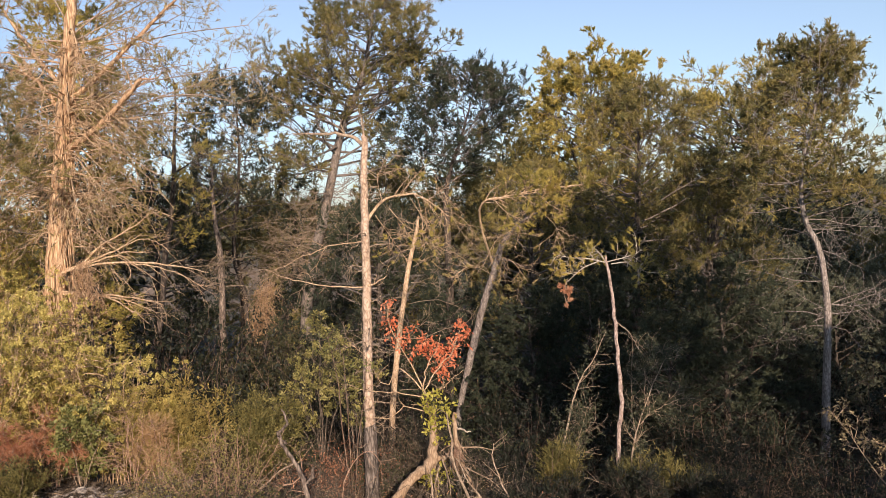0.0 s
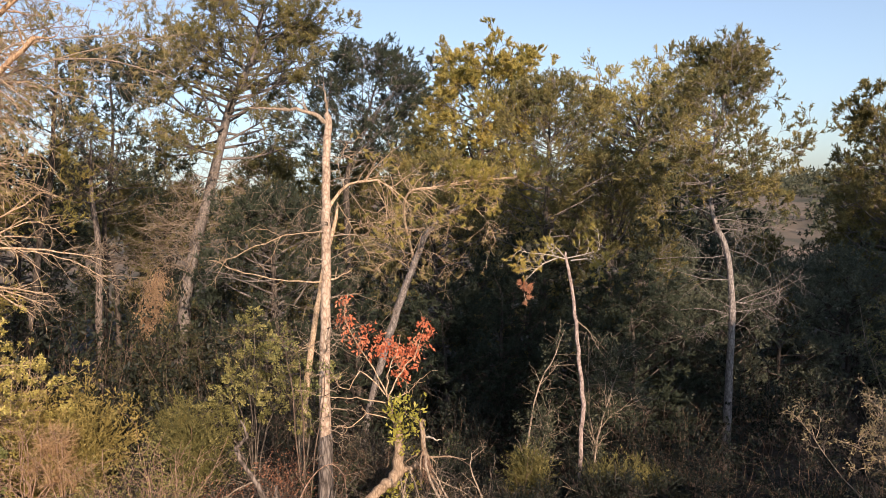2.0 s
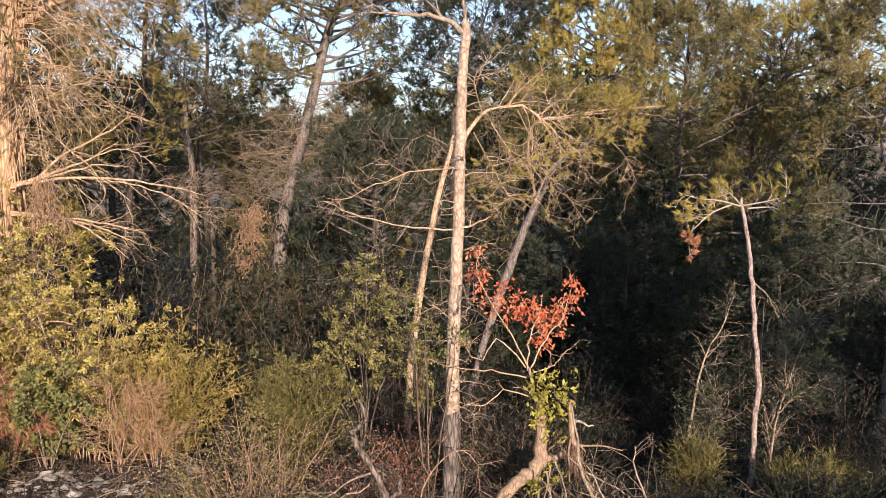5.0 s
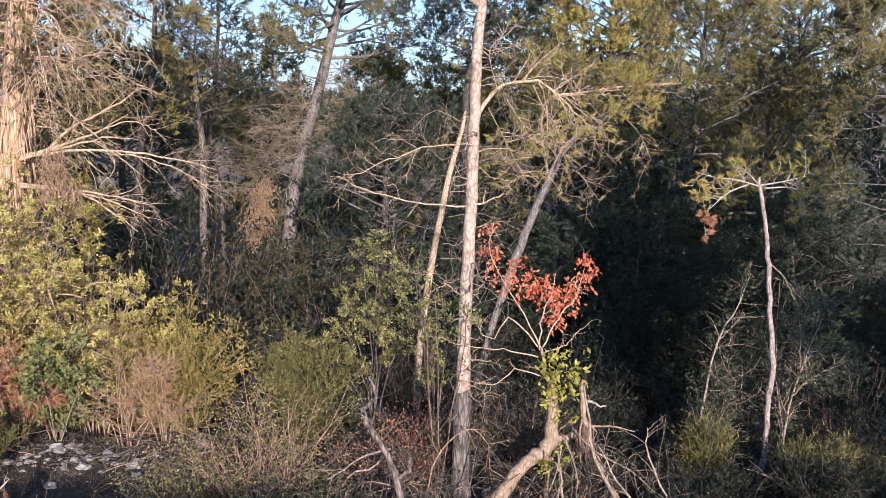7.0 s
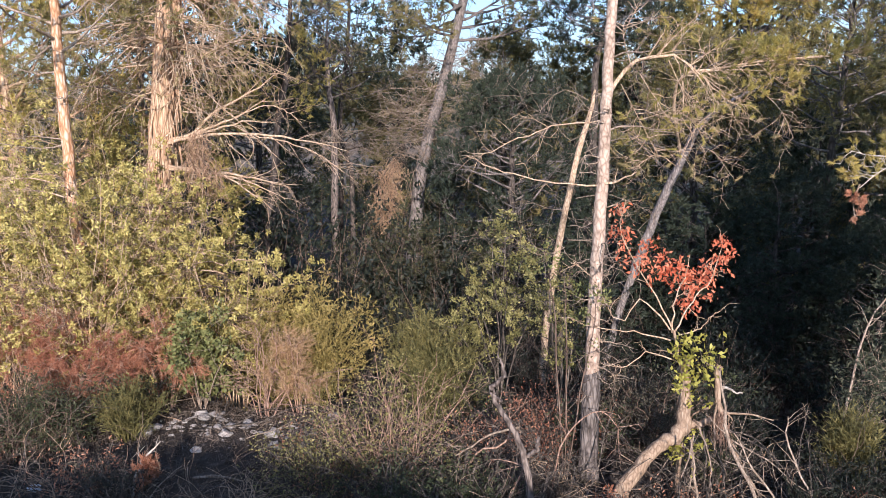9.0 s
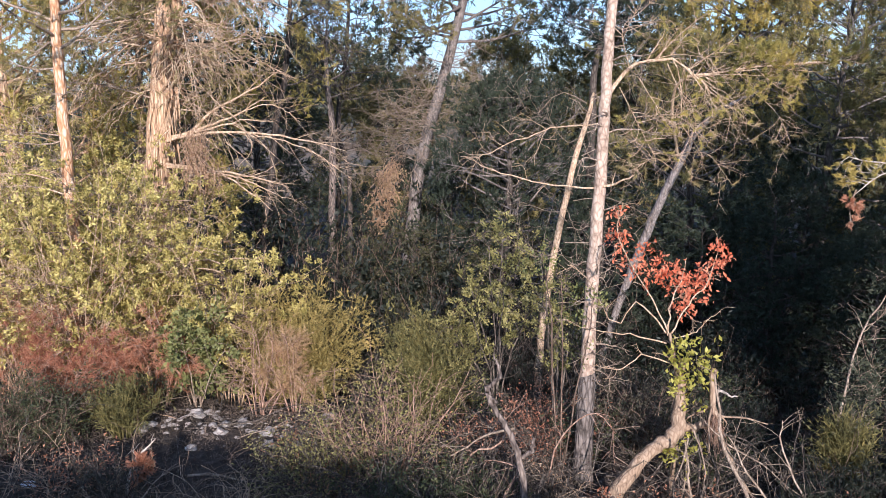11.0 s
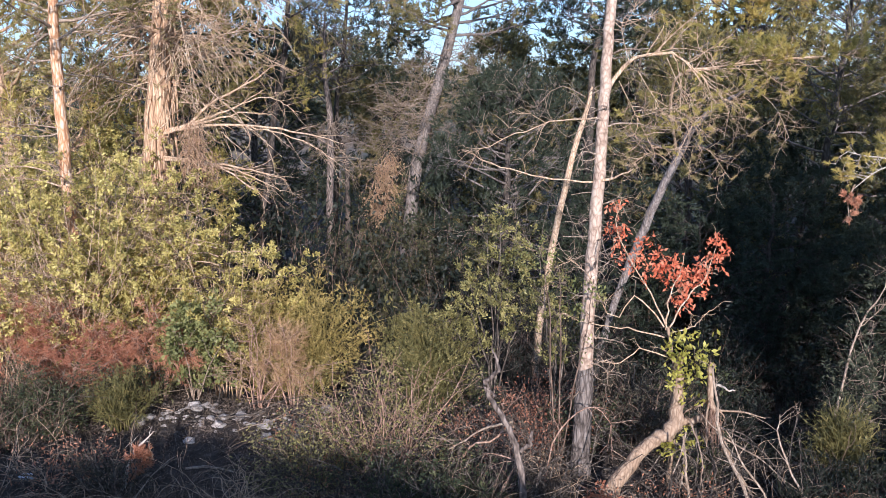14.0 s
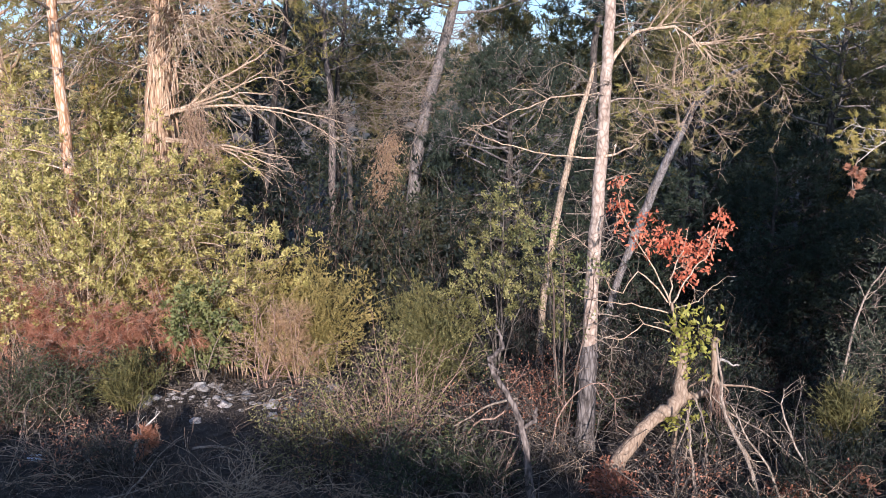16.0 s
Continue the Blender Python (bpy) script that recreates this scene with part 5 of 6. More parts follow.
shrub("pale_shrub", "pale half-bare shrub with sunlit leafy tips", (8.55, 9.6), 3.3, 1.75, 22, 449, M_PALE, B_TWIG, "", subs=8, twigs=4, per=2, leaf=0.055, wide=0.020, n=5, top=0.5, sub_len=0.17, twig_len=0.17, tips=0.6, thick=0.020, lean=1.15)

shrub("slender_shrub", "slender pale-stemmed shrub with thin olive leaves", (11.45, 15.6), 2.95 - ground_at(11.45, 15.6), 0.95, 7, 457, M_OAK, B_TWIG, "", subs=8, twigs=5, per=3, leaf=0.05, wide=0.022, n=5, top=0.45, sub_len=0.15, twig_len=0.25, tips=0.4, thick=0.022, lean=0.5)

# bare thickets among the stems, their bark darkened to look shaded
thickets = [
    shrub("bare_thicket", "tangle of bare twigs among the stems, bark darkened for shade", (-0.6, 15.2), 3.2, 1.2, 16, 480, None, B_SHADE_TWIG, "bare thickets", subs=6, twigs=5, per=0, rough=0.45, up=0.02, sub_len=0.3, twig_len=0.35, thick=0.011),
    shrub("bare_thicket", "tangle of bare twigs among the stems, bark darkened for shade", (-2.6, 16.4), 3.6, 1.4, 16, 481, None, B_SHADE_TWIG, "bare thickets", subs=6, twigs=5, per=0, rough=0.5, up=0.0, sub_len=0.3, twig_len=0.4, thick=0.011),
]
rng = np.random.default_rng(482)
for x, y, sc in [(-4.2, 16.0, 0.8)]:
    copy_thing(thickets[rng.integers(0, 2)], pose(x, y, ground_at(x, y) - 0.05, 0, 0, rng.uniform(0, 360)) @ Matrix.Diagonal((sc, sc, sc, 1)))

# ---------------------------------------------------------------- red-leaved terebinth and the gnarled stump
red = thing("red_leaved_shrub", "half-bare terebinth with bright red autumn leaves", "shrub", "", (0.80, 9.85, ground_at(0.8, 9.85) - 0.05))
limb("stem", red, [(0.80, 9.85, ground_at(0.8, 9.85) - 0.05, 0.03), (0.82, 9.9, 0.9, 0.026), (0.80, 9.92, 1.55, 0.022), (0.72, 9.95, 1.98, 0.018)], B_STUMP, 501, twigs=2)
for k, q in enumerate([
    [(0.72, 9.95, 1.95, 0.016), (0.55, 10.11, 2.30, 0.012), (0.28, 10.27, 2.65, 0.010), (0.11, 10.44, 3.01, 0.008), (0.15, 10.6, 3.36, 0.004)],
    [(0.74, 9.95, 1.98, 0.015), (0.89, 10.17, 2.23, 0.012), (1.11, 10.38, 2.46, 0.009), (1.26, 10.6, 2.85, 0.004)],
    [(0.74, 9.95, 1.90, 0.012), (0.99, 10.07, 1.97, 0.009), (1.18, 10.2, 2.14, 0.004)],
    [(0.68, 9.95, 1.98, 0.014), (0.36, 9.94, 2.33, 0.011), (0.12, 9.93, 2.06, 0.009), (-0.2, 9.9, 2.57, 0.006), (-0.40, 9.9, 2.75, 0.004)],
    [(0.69, 9.95, 1.86, 0.014), (0.32, 9.9, 1.94, 0.010), (-0.06, 9.85, 2.0, 0.008), (-0.55, 9.8, 2.12, 0.004)],
    [(0.70, 9.95, 1.95, 0.014), (0.72, 10.2, 2.25, 0.011), (0.85, 10.5, 2.5, 0.008), (0.9, 10.7, 2.7, 0.004)],
    [(0.80, 9.92, 1.6, 0.012), (0.45, 9.8, 1.75, 0.010), (0.2, 9.7, 1.6, 0.008), (0.0, 9.6, 1.65, 0.004)],
]):
    limb("branch", red, [(x, y, z, r * 0.75) for x, y, z, r in q], B_TAN, 502 + k, twigs=6, twig_len=0.22, K=12, sides=5, fine=2)
rng = np.random.default_rng(520)
R = Geo()
for cx, cy, cz, sp, cnt in [(0.12, 10.6, 3.27, 0.06, 6), (0.12, 10.5, 2.96, 0.09, 13), (0.38, 10.5, 2.68, 0.14, 23), (0.55, 10.6, 2.55, 0.12, 15), (0.78, 10.6, 2.46, 0.15, 28), (0.95, 10.6, 2.28, 0.14, 22), (1.22, 10.6, 2.68, 0.10, 15), (1.27, 10.6, 2.85, 0.06, 7), (0.92, 10.6, 2.12, 0.08, 8), (1.12, 10.6, 2.45, 0.08, 8)]:
    pos = rng.normal(0, 1, (cnt, 3)) * np.array([sp, sp, sp * 0.9]) * 0.85 + np.array([cx, cy, cz]) - np.array(red.matrix_world.translation)
    leaves(rng, R, pos, np.tile([[0.1, 0, -0.8]], (cnt, 1)), 8, 0.064, 0.029, 0.8, 0.03)
part("foliage", R, M_RED, red)

stump = thing("gnarled_stump", "gnarled bent stump with fresh green shoots and hanging dead roots", "stump", "", (0.15, 9.28, ground_at(0.15, 9.28) - 0.1))
limb("trunk", stump, [(0.12, 9.25, ground_at(0.15, 9.28) - 0.1, 0.09), (0.17, 9.3, 0.26, 0.09), (0.35, 9.42, 0.52, 0.078), (0.58, 9.54, 0.76, 0.072), (0.84, 9.66, 0.97, 0.088), (0.85, 9.78, 1.35, 0.055), (0.86, 9.85, 1.72, 0.04)], B_STUMP, 530, twigs=0, K=30, sides=12, knots=0.012)
limb("branch", stump, [(1.21, 9.8, 1.64, 0.038), (1.19, 9.75, 1.33, 0.036), (1.24, 9.65, 1.07, 0.030), (1.45, 9.5, 0.64, 0.018), (1.75, 9.35, ground_at(1.75, 9.35), 0.010)], B_STUMP, 531, twigs=7, twig_len=0.5, droop=-0.1)
limb("branch", stump, [(0.85, 9.68, 1.0, 0.055), (1.0, 9.72, 0.98, 0.045), (1.22, 9.68, 1.08, 0.04)], B_STUMP, 532, twigs=2, twig_len=0.2)
limb("branch", stump, [(1.18, 9.78, 1.42, 0.02), (1.30, 9.75, 1.40, 0.014), (1.45, 9.7, 1.38, 0.008)], B_PALE, 533, twigs=0)
for k, (x, z, x2, z2) in enumerate([(1.0, 1.0, 1.12, 0.25), (1.25, 0.98, 1.6, 0.22), (1.3, 1.0, 1.98, 0.55), (0.92, 0.8, 0.86, 0.15), (1.1, 0.9, 1.3, 0.2), (1.35, 0.85, 1.45, 0.15), (0.95, 0.9, 0.7, 0.2), (1.2, 1.0, 1.75, 0.85), (1.05, 0.95, 1.0, 0.1), (1.3, 0.9, 2.2, 0.3)]):
    limb("root", stump, [(x, 9.6, z, 0.011), ((x + x2) / 2 + 0.05, 9.45, (z + z2) / 2 + 0.06, 0.008), (x2, 9.3, z2, 0.004)], B_TWIG if k % 3 == 0 else B_SCRUB, 540 + k, twigs=4, twig_len=0.35, K=9, sides=5, fine=2)
rng = np.random.default_rng(555)
Bd = Geo()
st = np.array([1.22, 9.62, 1.12]) + rng.normal(0, 1, (90, 3)) * np.array([0.045, 0.03, 0.06]) - np.array(stump.matrix_world.translation)
tubes(Bd, grow(rng, st, np.tile([[0.05, -0.1, -1.0]], (90, 1)) + rng.normal(0, 0.25, (90, 3)), rng.uniform(0.1, 0.42, 90), 5, -0.1, 0.12), taper(np.full(90, 0.003), 5, 0.5), 3)
tagged(part("root_beard", Bd, B_SALMON, stump, "hanging beard of dry rusty fibres"), kind="stuff")
rng = np.random.default_rng(556)
S = Geo()
for cx, cz, sp, cnt in [(0.90, 1.58, 0.10, 18), (1.02, 1.78, 0.09, 16), (0.80, 1.42, 0.07, 10), (0.86, 1.94, 0.08, 13), (0.72, 0.68, 0.08, 16), (0.97, 0.70, 0.10, 20), (1.10, 1.58, 0.06, 9), (0.98, 1.24, 0.06, 7), (0.78, 1.76, 0.06, 8)]:
    pos = rng.normal(0, 1, (cnt, 3)) * sp + np.array([cx, 9.72, cz]) - np.array(stump.matrix_world.translation)
    leaves(rng, S, pos, np.tile([[0, -0.2, 0.5]], (cnt, 1)), 5, 0.07, 0.034, 0.8, 0.03)
part("foliage", S, M_BRIGHT, stump)

# fresh shoots beside the pale trunk
shoots = thing("green_shoots", "leafy green shoots beside the pale pine trunk", "shrub", "", (-0.5, 9.75, ground_at(-0.5, 9.75) - 0.05))
for k, q in enumerate([
    [(-0.5, 9.75, 0.1, 0.005), (-0.55, 9.75, 1.4, 0.010), (-0.62, 9.8, 2.4, 0.007), (-0.72, 9.8, 2.9, 0.004)],
    [(-0.48, 9.75, 0.1, 0.005), (-0.45, 9.72, 1.3, 0.010), (-0.46, 9.75, 2.1, 0.007), (-0.48, 9.8, 2.6, 0.004)],
    [(-0.46, 9.75, 0.1, 0.005), (-0.3, 9.65, 1.2, 0.010), (-0.16, 9.7, 2.0, 0.007), (-0.10, 9.75, 2.55, 0.004)],
]):
    limb("stem", shoots, q, B_BROWN, 560 + k, twigs=9, twig_len=0.25, K=12, sides=5, fine=2)
S = Geo()
for cx, cz, sp, cnt in [(-0.70, 2.82, 0.09, 20), (-0.48, 2.48, 0.09, 14), (-0.13, 2.45, 0.09, 18), (-0.35, 2.2, 0.12, 12), (-0.3, 1.8, 0.14, 8)]:
    pos = rng.normal(0, 1, (cnt, 3)) * sp + np.array([cx, 9.75, cz]) - np.array(shoots.matrix_world.translation)
    leaves(rng, S, pos, np.tile([[0, -0.2, 0.5]], (cnt, 1)), 4, 0.045, 0.024, 0.8, 0.03)
part("foliage", S, M_LEAFY, shoots)

# bent dead snag
snag = thing("dead_snag", "bent weathered dead snag with a hooked tip", "snag", "", (-0.58, 8.4, ground_at(-0.58, 8.4) - 0.1))
limb("trunk", snag, [(-0.62, 8.4, ground_at(-0.58, 8.4) - 0.1, 0.055), (-0.69, 8.4, 0.74, 0.036), (-0.76, 8.4, 1.12, 0.033), (-0.88, 8.4, 1.38, 0.029), (-1.03, 8.4, 1.64, 0.025), (-1.06, 8.4, 1.75, 0.026), (-0.93, 8.4, 1.89, 0.019), (-0.96, 8.4, 2.0, 0.015), (-0.99, 8.4, 2.1, 0.010)], B_SNAG, 570, twigs=0, K=34, sides=9, knots=0.008)
limb("branch", snag, [(-0.96, 8.4, 1.62, 0.020), (-1.03, 8.38, 1.70, 0.015), (-1.04, 8.38, 1.80, 0.009)], B_SNAG, 571, twigs=0)
limb("branch", snag, [(-0.70, 8.4, 1.05, 0.022), (-0.60, 8.36, 1.16, 0.020), (-0.58, 8.36, 1.28, 0.016)], B_SNAG, 573, twigs=0)
limb("branch", snag, [(-0.80, 8.4, 1.35, 0.014), (-1.1, 8.5, 1.2, 0.011), (-1.5, 8.6, 0.9, 0.006)], B_TWIG, 572, twigs=6, twig_len=0.35)

M_CLIMBER = leaf_material("olive_climber_leaves", [(0.026, 0.030, 0.016), (0.064, 0.064, 0.029), (0.160, 0.142, 0.060)], clump=3)
def hanging_vine(label, stem, drape, n, seed, length, leaf=0.07):
    """Dry tendrils that hang from a stem; drape gives the line (x, y, z, half width) they hang along."""
    x, y = stem[0][:2]
    base = ground_at(x, y) - 0.1
    ob = thing("dry_vine", label, "vine", "dry vines", (x, y, base))
    limb("stem", ob, [(x, y, base, stem[0][3])] + stem[1:], B_DARK, seed, twigs=0)
    rg = np.random.default_rng(seed + 1)
    V, F = Geo(), Geo()
    k = rg.uniform(0, 1, n) * (len(drape) - 1) * 0.999
    d = np.array(drape)
    i0 = k.astype(int)
    p = d[i0] + (d[i0 + 1] - d[i0]) * (k - i0)[:, None]
    start = p[:, :3] + rg.normal(0, 1, (n, 3)) * p[:, 3:] * np.array([1, 1, 0.4]) - np.array([x, y, base])
    c = grow(rg, start, np.tile([[0, -0.1, -1.0]], (n, 1)) + rg.normal(0, 0.5, (n, 3)), length * rg.uniform(0.4, 1.2, n), 9, -0.22, 0.38)
    tubes(V, c, taper(rg.uniform(0.003, 0.008, n), 9, 0.5), 3)
    wh = np.repeat(np.arange(n), 4)
    q, dd = along(c, wh, rg.uniform(0.0, 1, len(wh)))
    leaves(rg, F, q, dd, 1, leaf, leaf * 0.32, 0.8, 0.03)
    part("tendrilwork", V, B_VINE, ob)
    part("foliage", F, M_WITHER, ob)
    return ob


hanging_vine("hanging drape of rusty dry vine on a stem", [(-5.9, 20.1, 0, 0.06), (-5.95, 20.1, 0.5, 0.05), (-5.85, 20.1, 2.0, 0.04), (-5.7, 20.1, 3.1, 0.015)], [(-5.62, 19.8, 3.1, 0.08), (-5.75, 19.75, 2.6, 0.16), (-5.85, 19.7, 2.1, 0.18), (-6.0, 19.7, 1.6, 0.12)], 300, 580, 0.6)
hanging_vine("brown dry climber draped over mastic and pine twigs", [(-6.9, 13.3, 0, 0.03), (-6.95, 13.3, 1.5, 0.025), (-6.85, 13.2, 3.0, 0.02), (-6.75, 13.1, 4.1, 0.008)], [(-6.85, 13.0, 4.15, 0.08), (-6.75, 12.9, 3.7, 0.14), (-6.6, 12.85, 3.3, 0.16)], 240, 590, 0.5, 0.045)
shrub("climber_mound", "tall mound of olive climbers over a stem", (-5.6, 20.8), 5.0, 1.2, 30, 583, M_OLIVE, B_BROWN, "", subs=6, twigs=5, per=3, leaf=0.09, wide=0.035, n=3, up=-0.02, rough=0.3)

for k, (x, y, top, r) in enumerate([(-4.95, 19.2, 2.5, 0.6), (-5.7, 19.5, 1.5, 0.6), (-4.4, 19.0, 1.6, 0.6)]):
    shrub("climber_mound", "mound of olive climbers over the foot of a pine", (x, y), top - ground_at(x, y), r, 30, 584 + k, M_CLIMBER, B_SCRUB, "climber mounds", subs=7, twigs=5, per=4, leaf=0.075, wide=0.035, n=3, rough=0.3, sub_len=0.14)

# ---------------------------------------------------------------- ground clutter
def rock_mesh(seed):
    bm = bmesh.new()
    bmesh.ops.create_icosphere(bm, subdivisions=2, radius=1.0)
    for v in bm.verts:
        q = v.co + Vector((seed * 7.3, seed * 3.1, 0))
        v.co *= 1.0 + 0.75 * noise.noise(q * 1.3) + 0.45 * noise.noise(q * 3.1)
        v.co.z *= 0.75
    me = bpy.data.meshes.new("stone")
    bm.to_mesh(me)
    bm.free()
    return me


M_STONE = stone_material()
rocks = [rock_mesh(i) for i in range(4)]
for me in rocks:
    me.materials.append(M_STONE)
rng = np.random.default_rng(590)
for i in range(150):
    x = -5.4 + rng.normal(0, 1.0)
    y = 10.6 + rng.normal(0, 0.30) + 0.08 * (x + 5.5)
    r = rng.uniform(0.02, 0.085) * (1.2 if i < 30 else 0.42)
    ob = new("stone", rocks[i % 4])
    ob.matrix_world = pose(x, y, ground_at(x, y) - r * 0.05, rng.uniform(-15, 15), rng.uniform(-15, 15), rng.uniform(0, 360)) @ Matrix.Diagonal((r * 1.3, r, r, 1))
    tagged(ob, "pale limestone rubble lying on dark soil", "stone", "limestone rubble")
ob = new("litter_scrap", rocks[1].copy())
m_white, wnodes, _ = material("white_plastic")
wnodes["Principled BSDF"].inputs["Base Color"].default_value = (0.82, 0.83, 0.86, 1)
wnodes["Principled BSDF"].inputs["Roughness"].default_value = 0.4
ob.data.materials[0] = m_white
ob.matrix_world = pose(-6.47, 8.2, ground_at(-6.47, 8.2) + 0.05, 10, 20, 40) @ Matrix.Diagonal((0.07, 0.05, 0.05, 1))
tagged(ob, "small crumpled white scrap of litter on soil", "litter")


def stick(seed, length, r, mat):
    rg = np.random.default_rng(seed)
    g = Geo()
    c = grow(rg, np.array([[0, 0, 0.0]]), np.array([[1, 0, 0.02]]), np.array([length]), 8, 0.0, 0.10)
    tubes(g, c, taper(np.array([r]), 8, 0.35), 6)
    s, d, w, t = children(rg, c, 4, 0.3, 1, 0.55)
    q = grow(rg, s, d, length * 0.3 * rg.uniform(0.4, 1, 4), 5, 0.02, 0.15)
    tubes(g, q, taper(np.full(4, r * 0.45), 5, 0.4), 4)
    return g.mesh("fallen_stick", mat)


sticks = [stick(600, 1.1, 0.010, B_TWIG), stick(601, 0.9, 0.009, B_TWIG), stick(602, 1.3, 0.012, B_SCRUB), stick(603, 0.7, 0.008, B_TAN), stick(604, 1.1, 0.010, B_BROWN)]
rng = np.random.default_rng(610)
for i in range(110):
    x, y = rng.uniform(-8.5, 4.5), rng.uniform(7.2, 11.2)
    tilt = rng.uniform(-3, 30) if i % 3 else rng.uniform(15, 45)
    if -6.9 < x < -3.6 and y > 8.6:
        tilt = min(tilt, 8)
    ob = new("fallen_stick", sticks[i % 5])
    ob.matrix_world = pose(x, y, ground_at(x, y) + 0.02, 0, -tilt, rng.uniform(0, 360))
    tagged(ob, "bare fallen stick lying in dry brush", "stick", "fallen sticks")
log = thing("fallen_branch", "pale fallen branch lying on dark soil", "branch", "", (-4.9, 9.0, ground_at(-4.9, 9.0)))
limb("stick", log, [(-4.9, 9.0, ground_at(-4.9, 9.0) + 0.04, 0.017), (-4.6, 9.02, ground_at(-4.6, 9.0) + 0.06, 0.015), (-4.25, 9.0, ground_at(-4.25, 9.0) + 0.05, 0.009)], B_TWIG, 611, twigs=0, K=8)
dead_twig = thing("rusty_twig", "dead upright twig with a tuft of rust needles", "branch", "", (-5.2, 8.2, ground_at(-5.2, 8.2)))
limb("stem", dead_twig, [(-5.2, 8.2, ground_at(-5.2, 8.2) - 0.05, 0.022), (-5.14, 8.2, 0.45, 0.02), (-4.99, 8.2, 0.72, 0.016), (-4.75, 8.2, 0.97, 0.006)], B_PALE, 612, twigs=4, twig_len=0.25, K=10)
needle_spray(dead_twig, 613, [[(-5.1, 8.2, 0.6), (-5.0, 8.15, 0.68), (-4.92, 8.15, 0.62)]], 0.14, M_RUST, count=8, per=5, blades=8, needle=0.07, r=0.006)

# low brush in front
brush = [
    shrub("brush_clump", "low tangle of dry twigs and small leaves", (-5.2, 8.0), 0.8, 0.6, 20, 620, M_DRYLEAF, B_SCRUB, "brush", subs=5, twigs=3, per=1, leaf=0.04, wide=0.016, n=4, rough=0.45, up=0.02, fine=False, thick=0.014),
    shrub("brush_clump", "low tangle of dry twigs and small leaves", (-1.9, 8.2), 0.9, 0.65, 20, 621, M_OLIVE, B_SCRUB, "brush", subs=5, twigs=3, per=2, leaf=0.045, wide=0.018, n=4, rough=0.45, up=0.02, fine=False, thick=0.014),
    shrub("brush_clump", "low tangle of bare brown twigs", (0.8, 8.9), 0.8, 0.6, 20, 622, M_RUST, B_SCRUB, "brush", subs=4, twigs=3, per=1, leaf=0.04, wide=0.016, n=3, rough=0.5, up=0.0, fine=False, thick=0.014),
    shrub("brush_clump", "low tangle of pale bare twigs", (2.0, 9.4), 0.9, 0.7, 20, 623, M_DRYLEAF, B_SCRUB, "brush", subs=4, twigs=3, per=1, leaf=0.03, wide=0.012, n=3, rough=0.5, up=-0.03, fine=False, thick=0.014),
]
# broom clump in the shade-toned leaf colour
brush.append(shrub("brush_clump", "low dark green broom clump in shade", (2.6, 9.6), 0.8, 0.55, 22, 624, M_THICKET_SHADE, B_DARK, "brush", subs=4, twigs=4, per=3, leaf=0.07, wide=0.014, n=4, needle=True, rough=0.25, up=0.05))
rng = np.random.default_rng(625)
for y0, gap in ((7.4, 1.7), (8.3, 1.5), (9.3, 1.5), (10.4, 1.3), (11.6, 1.1), (12.8, 1.3)):
    for x in np.arange(-9.5 if y0 > 9 else -7.5, 6.0 + 0.5 * (y0 - 7), gap):
        xx, yy = x + rng.uniform(-0.35, 0.35), y0 + rng.uniform(-0.4, 0.4)
        if (-6.7 < xx < -3.6 and 8.4 < yy < 11.7) or (yy > 11.9 and xx < -4) or math.hypot(xx - 0.25, yy - 8.7) < 0.8 or (xx > 5.3 and yy > 8.9):
            continue
        sc = rng.uniform(0.7, 1.15) * (0.65 if yy < 8 else 1.0) * (1.25 if yy > 11 and xx < 1.4 else 1.0)
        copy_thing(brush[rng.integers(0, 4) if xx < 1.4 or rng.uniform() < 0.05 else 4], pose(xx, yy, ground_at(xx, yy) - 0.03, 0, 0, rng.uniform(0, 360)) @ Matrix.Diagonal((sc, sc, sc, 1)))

# long curved tan twigs rising out of the brush
def arching(seed, n, length, r, mat):
    rg = np.random.default_rng(seed)
    g = Geo()
    a = rg.uniform(0, 6.28, n)
    st = np.stack([rg.normal(0, 0.12, n), rg.normal(0, 0.12, n), np.zeros(n)], 1)
    w = np.stack([np.cos(a) * 0.8, np.sin(a) * 0.8, rg.uniform(0.5, 1.6, n)], 1)
    c = grow(rg, st, w, length * rg.uniform(0.5, 1.1, n), 9, -0.10, 0.16)
    tubes(g, c, taper(r * rg.uniform(0.5, 1.1, n), 9, 0.3), 5)
    s, d, w2, t = children(rg, c, 5, 0.25, 1, 0.55)
    q = grow(rg, s, d, length * 0.33 * rg.uniform(0.4, 1.1, len(s)), 6, -0.06, 0.22)
    tubes(g, q, taper(np.full(len(s), r * 0.4), 6, 0.4), 4)
    return g


arches = []
for k, (seed, n, ln, r, mat) in enumerate([(660, 9, 1.1, 0.008, B_SCRUB), (661, 8, 1.4, 0.009, B_SCRUB), (662, 10, 0.9, 0.007, B_TAN), (663, 10, 1.2, 0.008, B_BROWN)]):
    x, y = [(-2.0, 8.5), (0.5, 8.9), (-3.4, 9.4), (2.2, 9.8)][k]
    ob = thing("twig_clump", "clump of long curved bare tan twigs", "brush", "twig clumps", (x, y, ground_at(x, y) - 0.03))
    part("branchwork", arching(seed, n, ln, r, mat), mat, ob)
    arches.append(ob)
rng = np.random.default_rng(664)
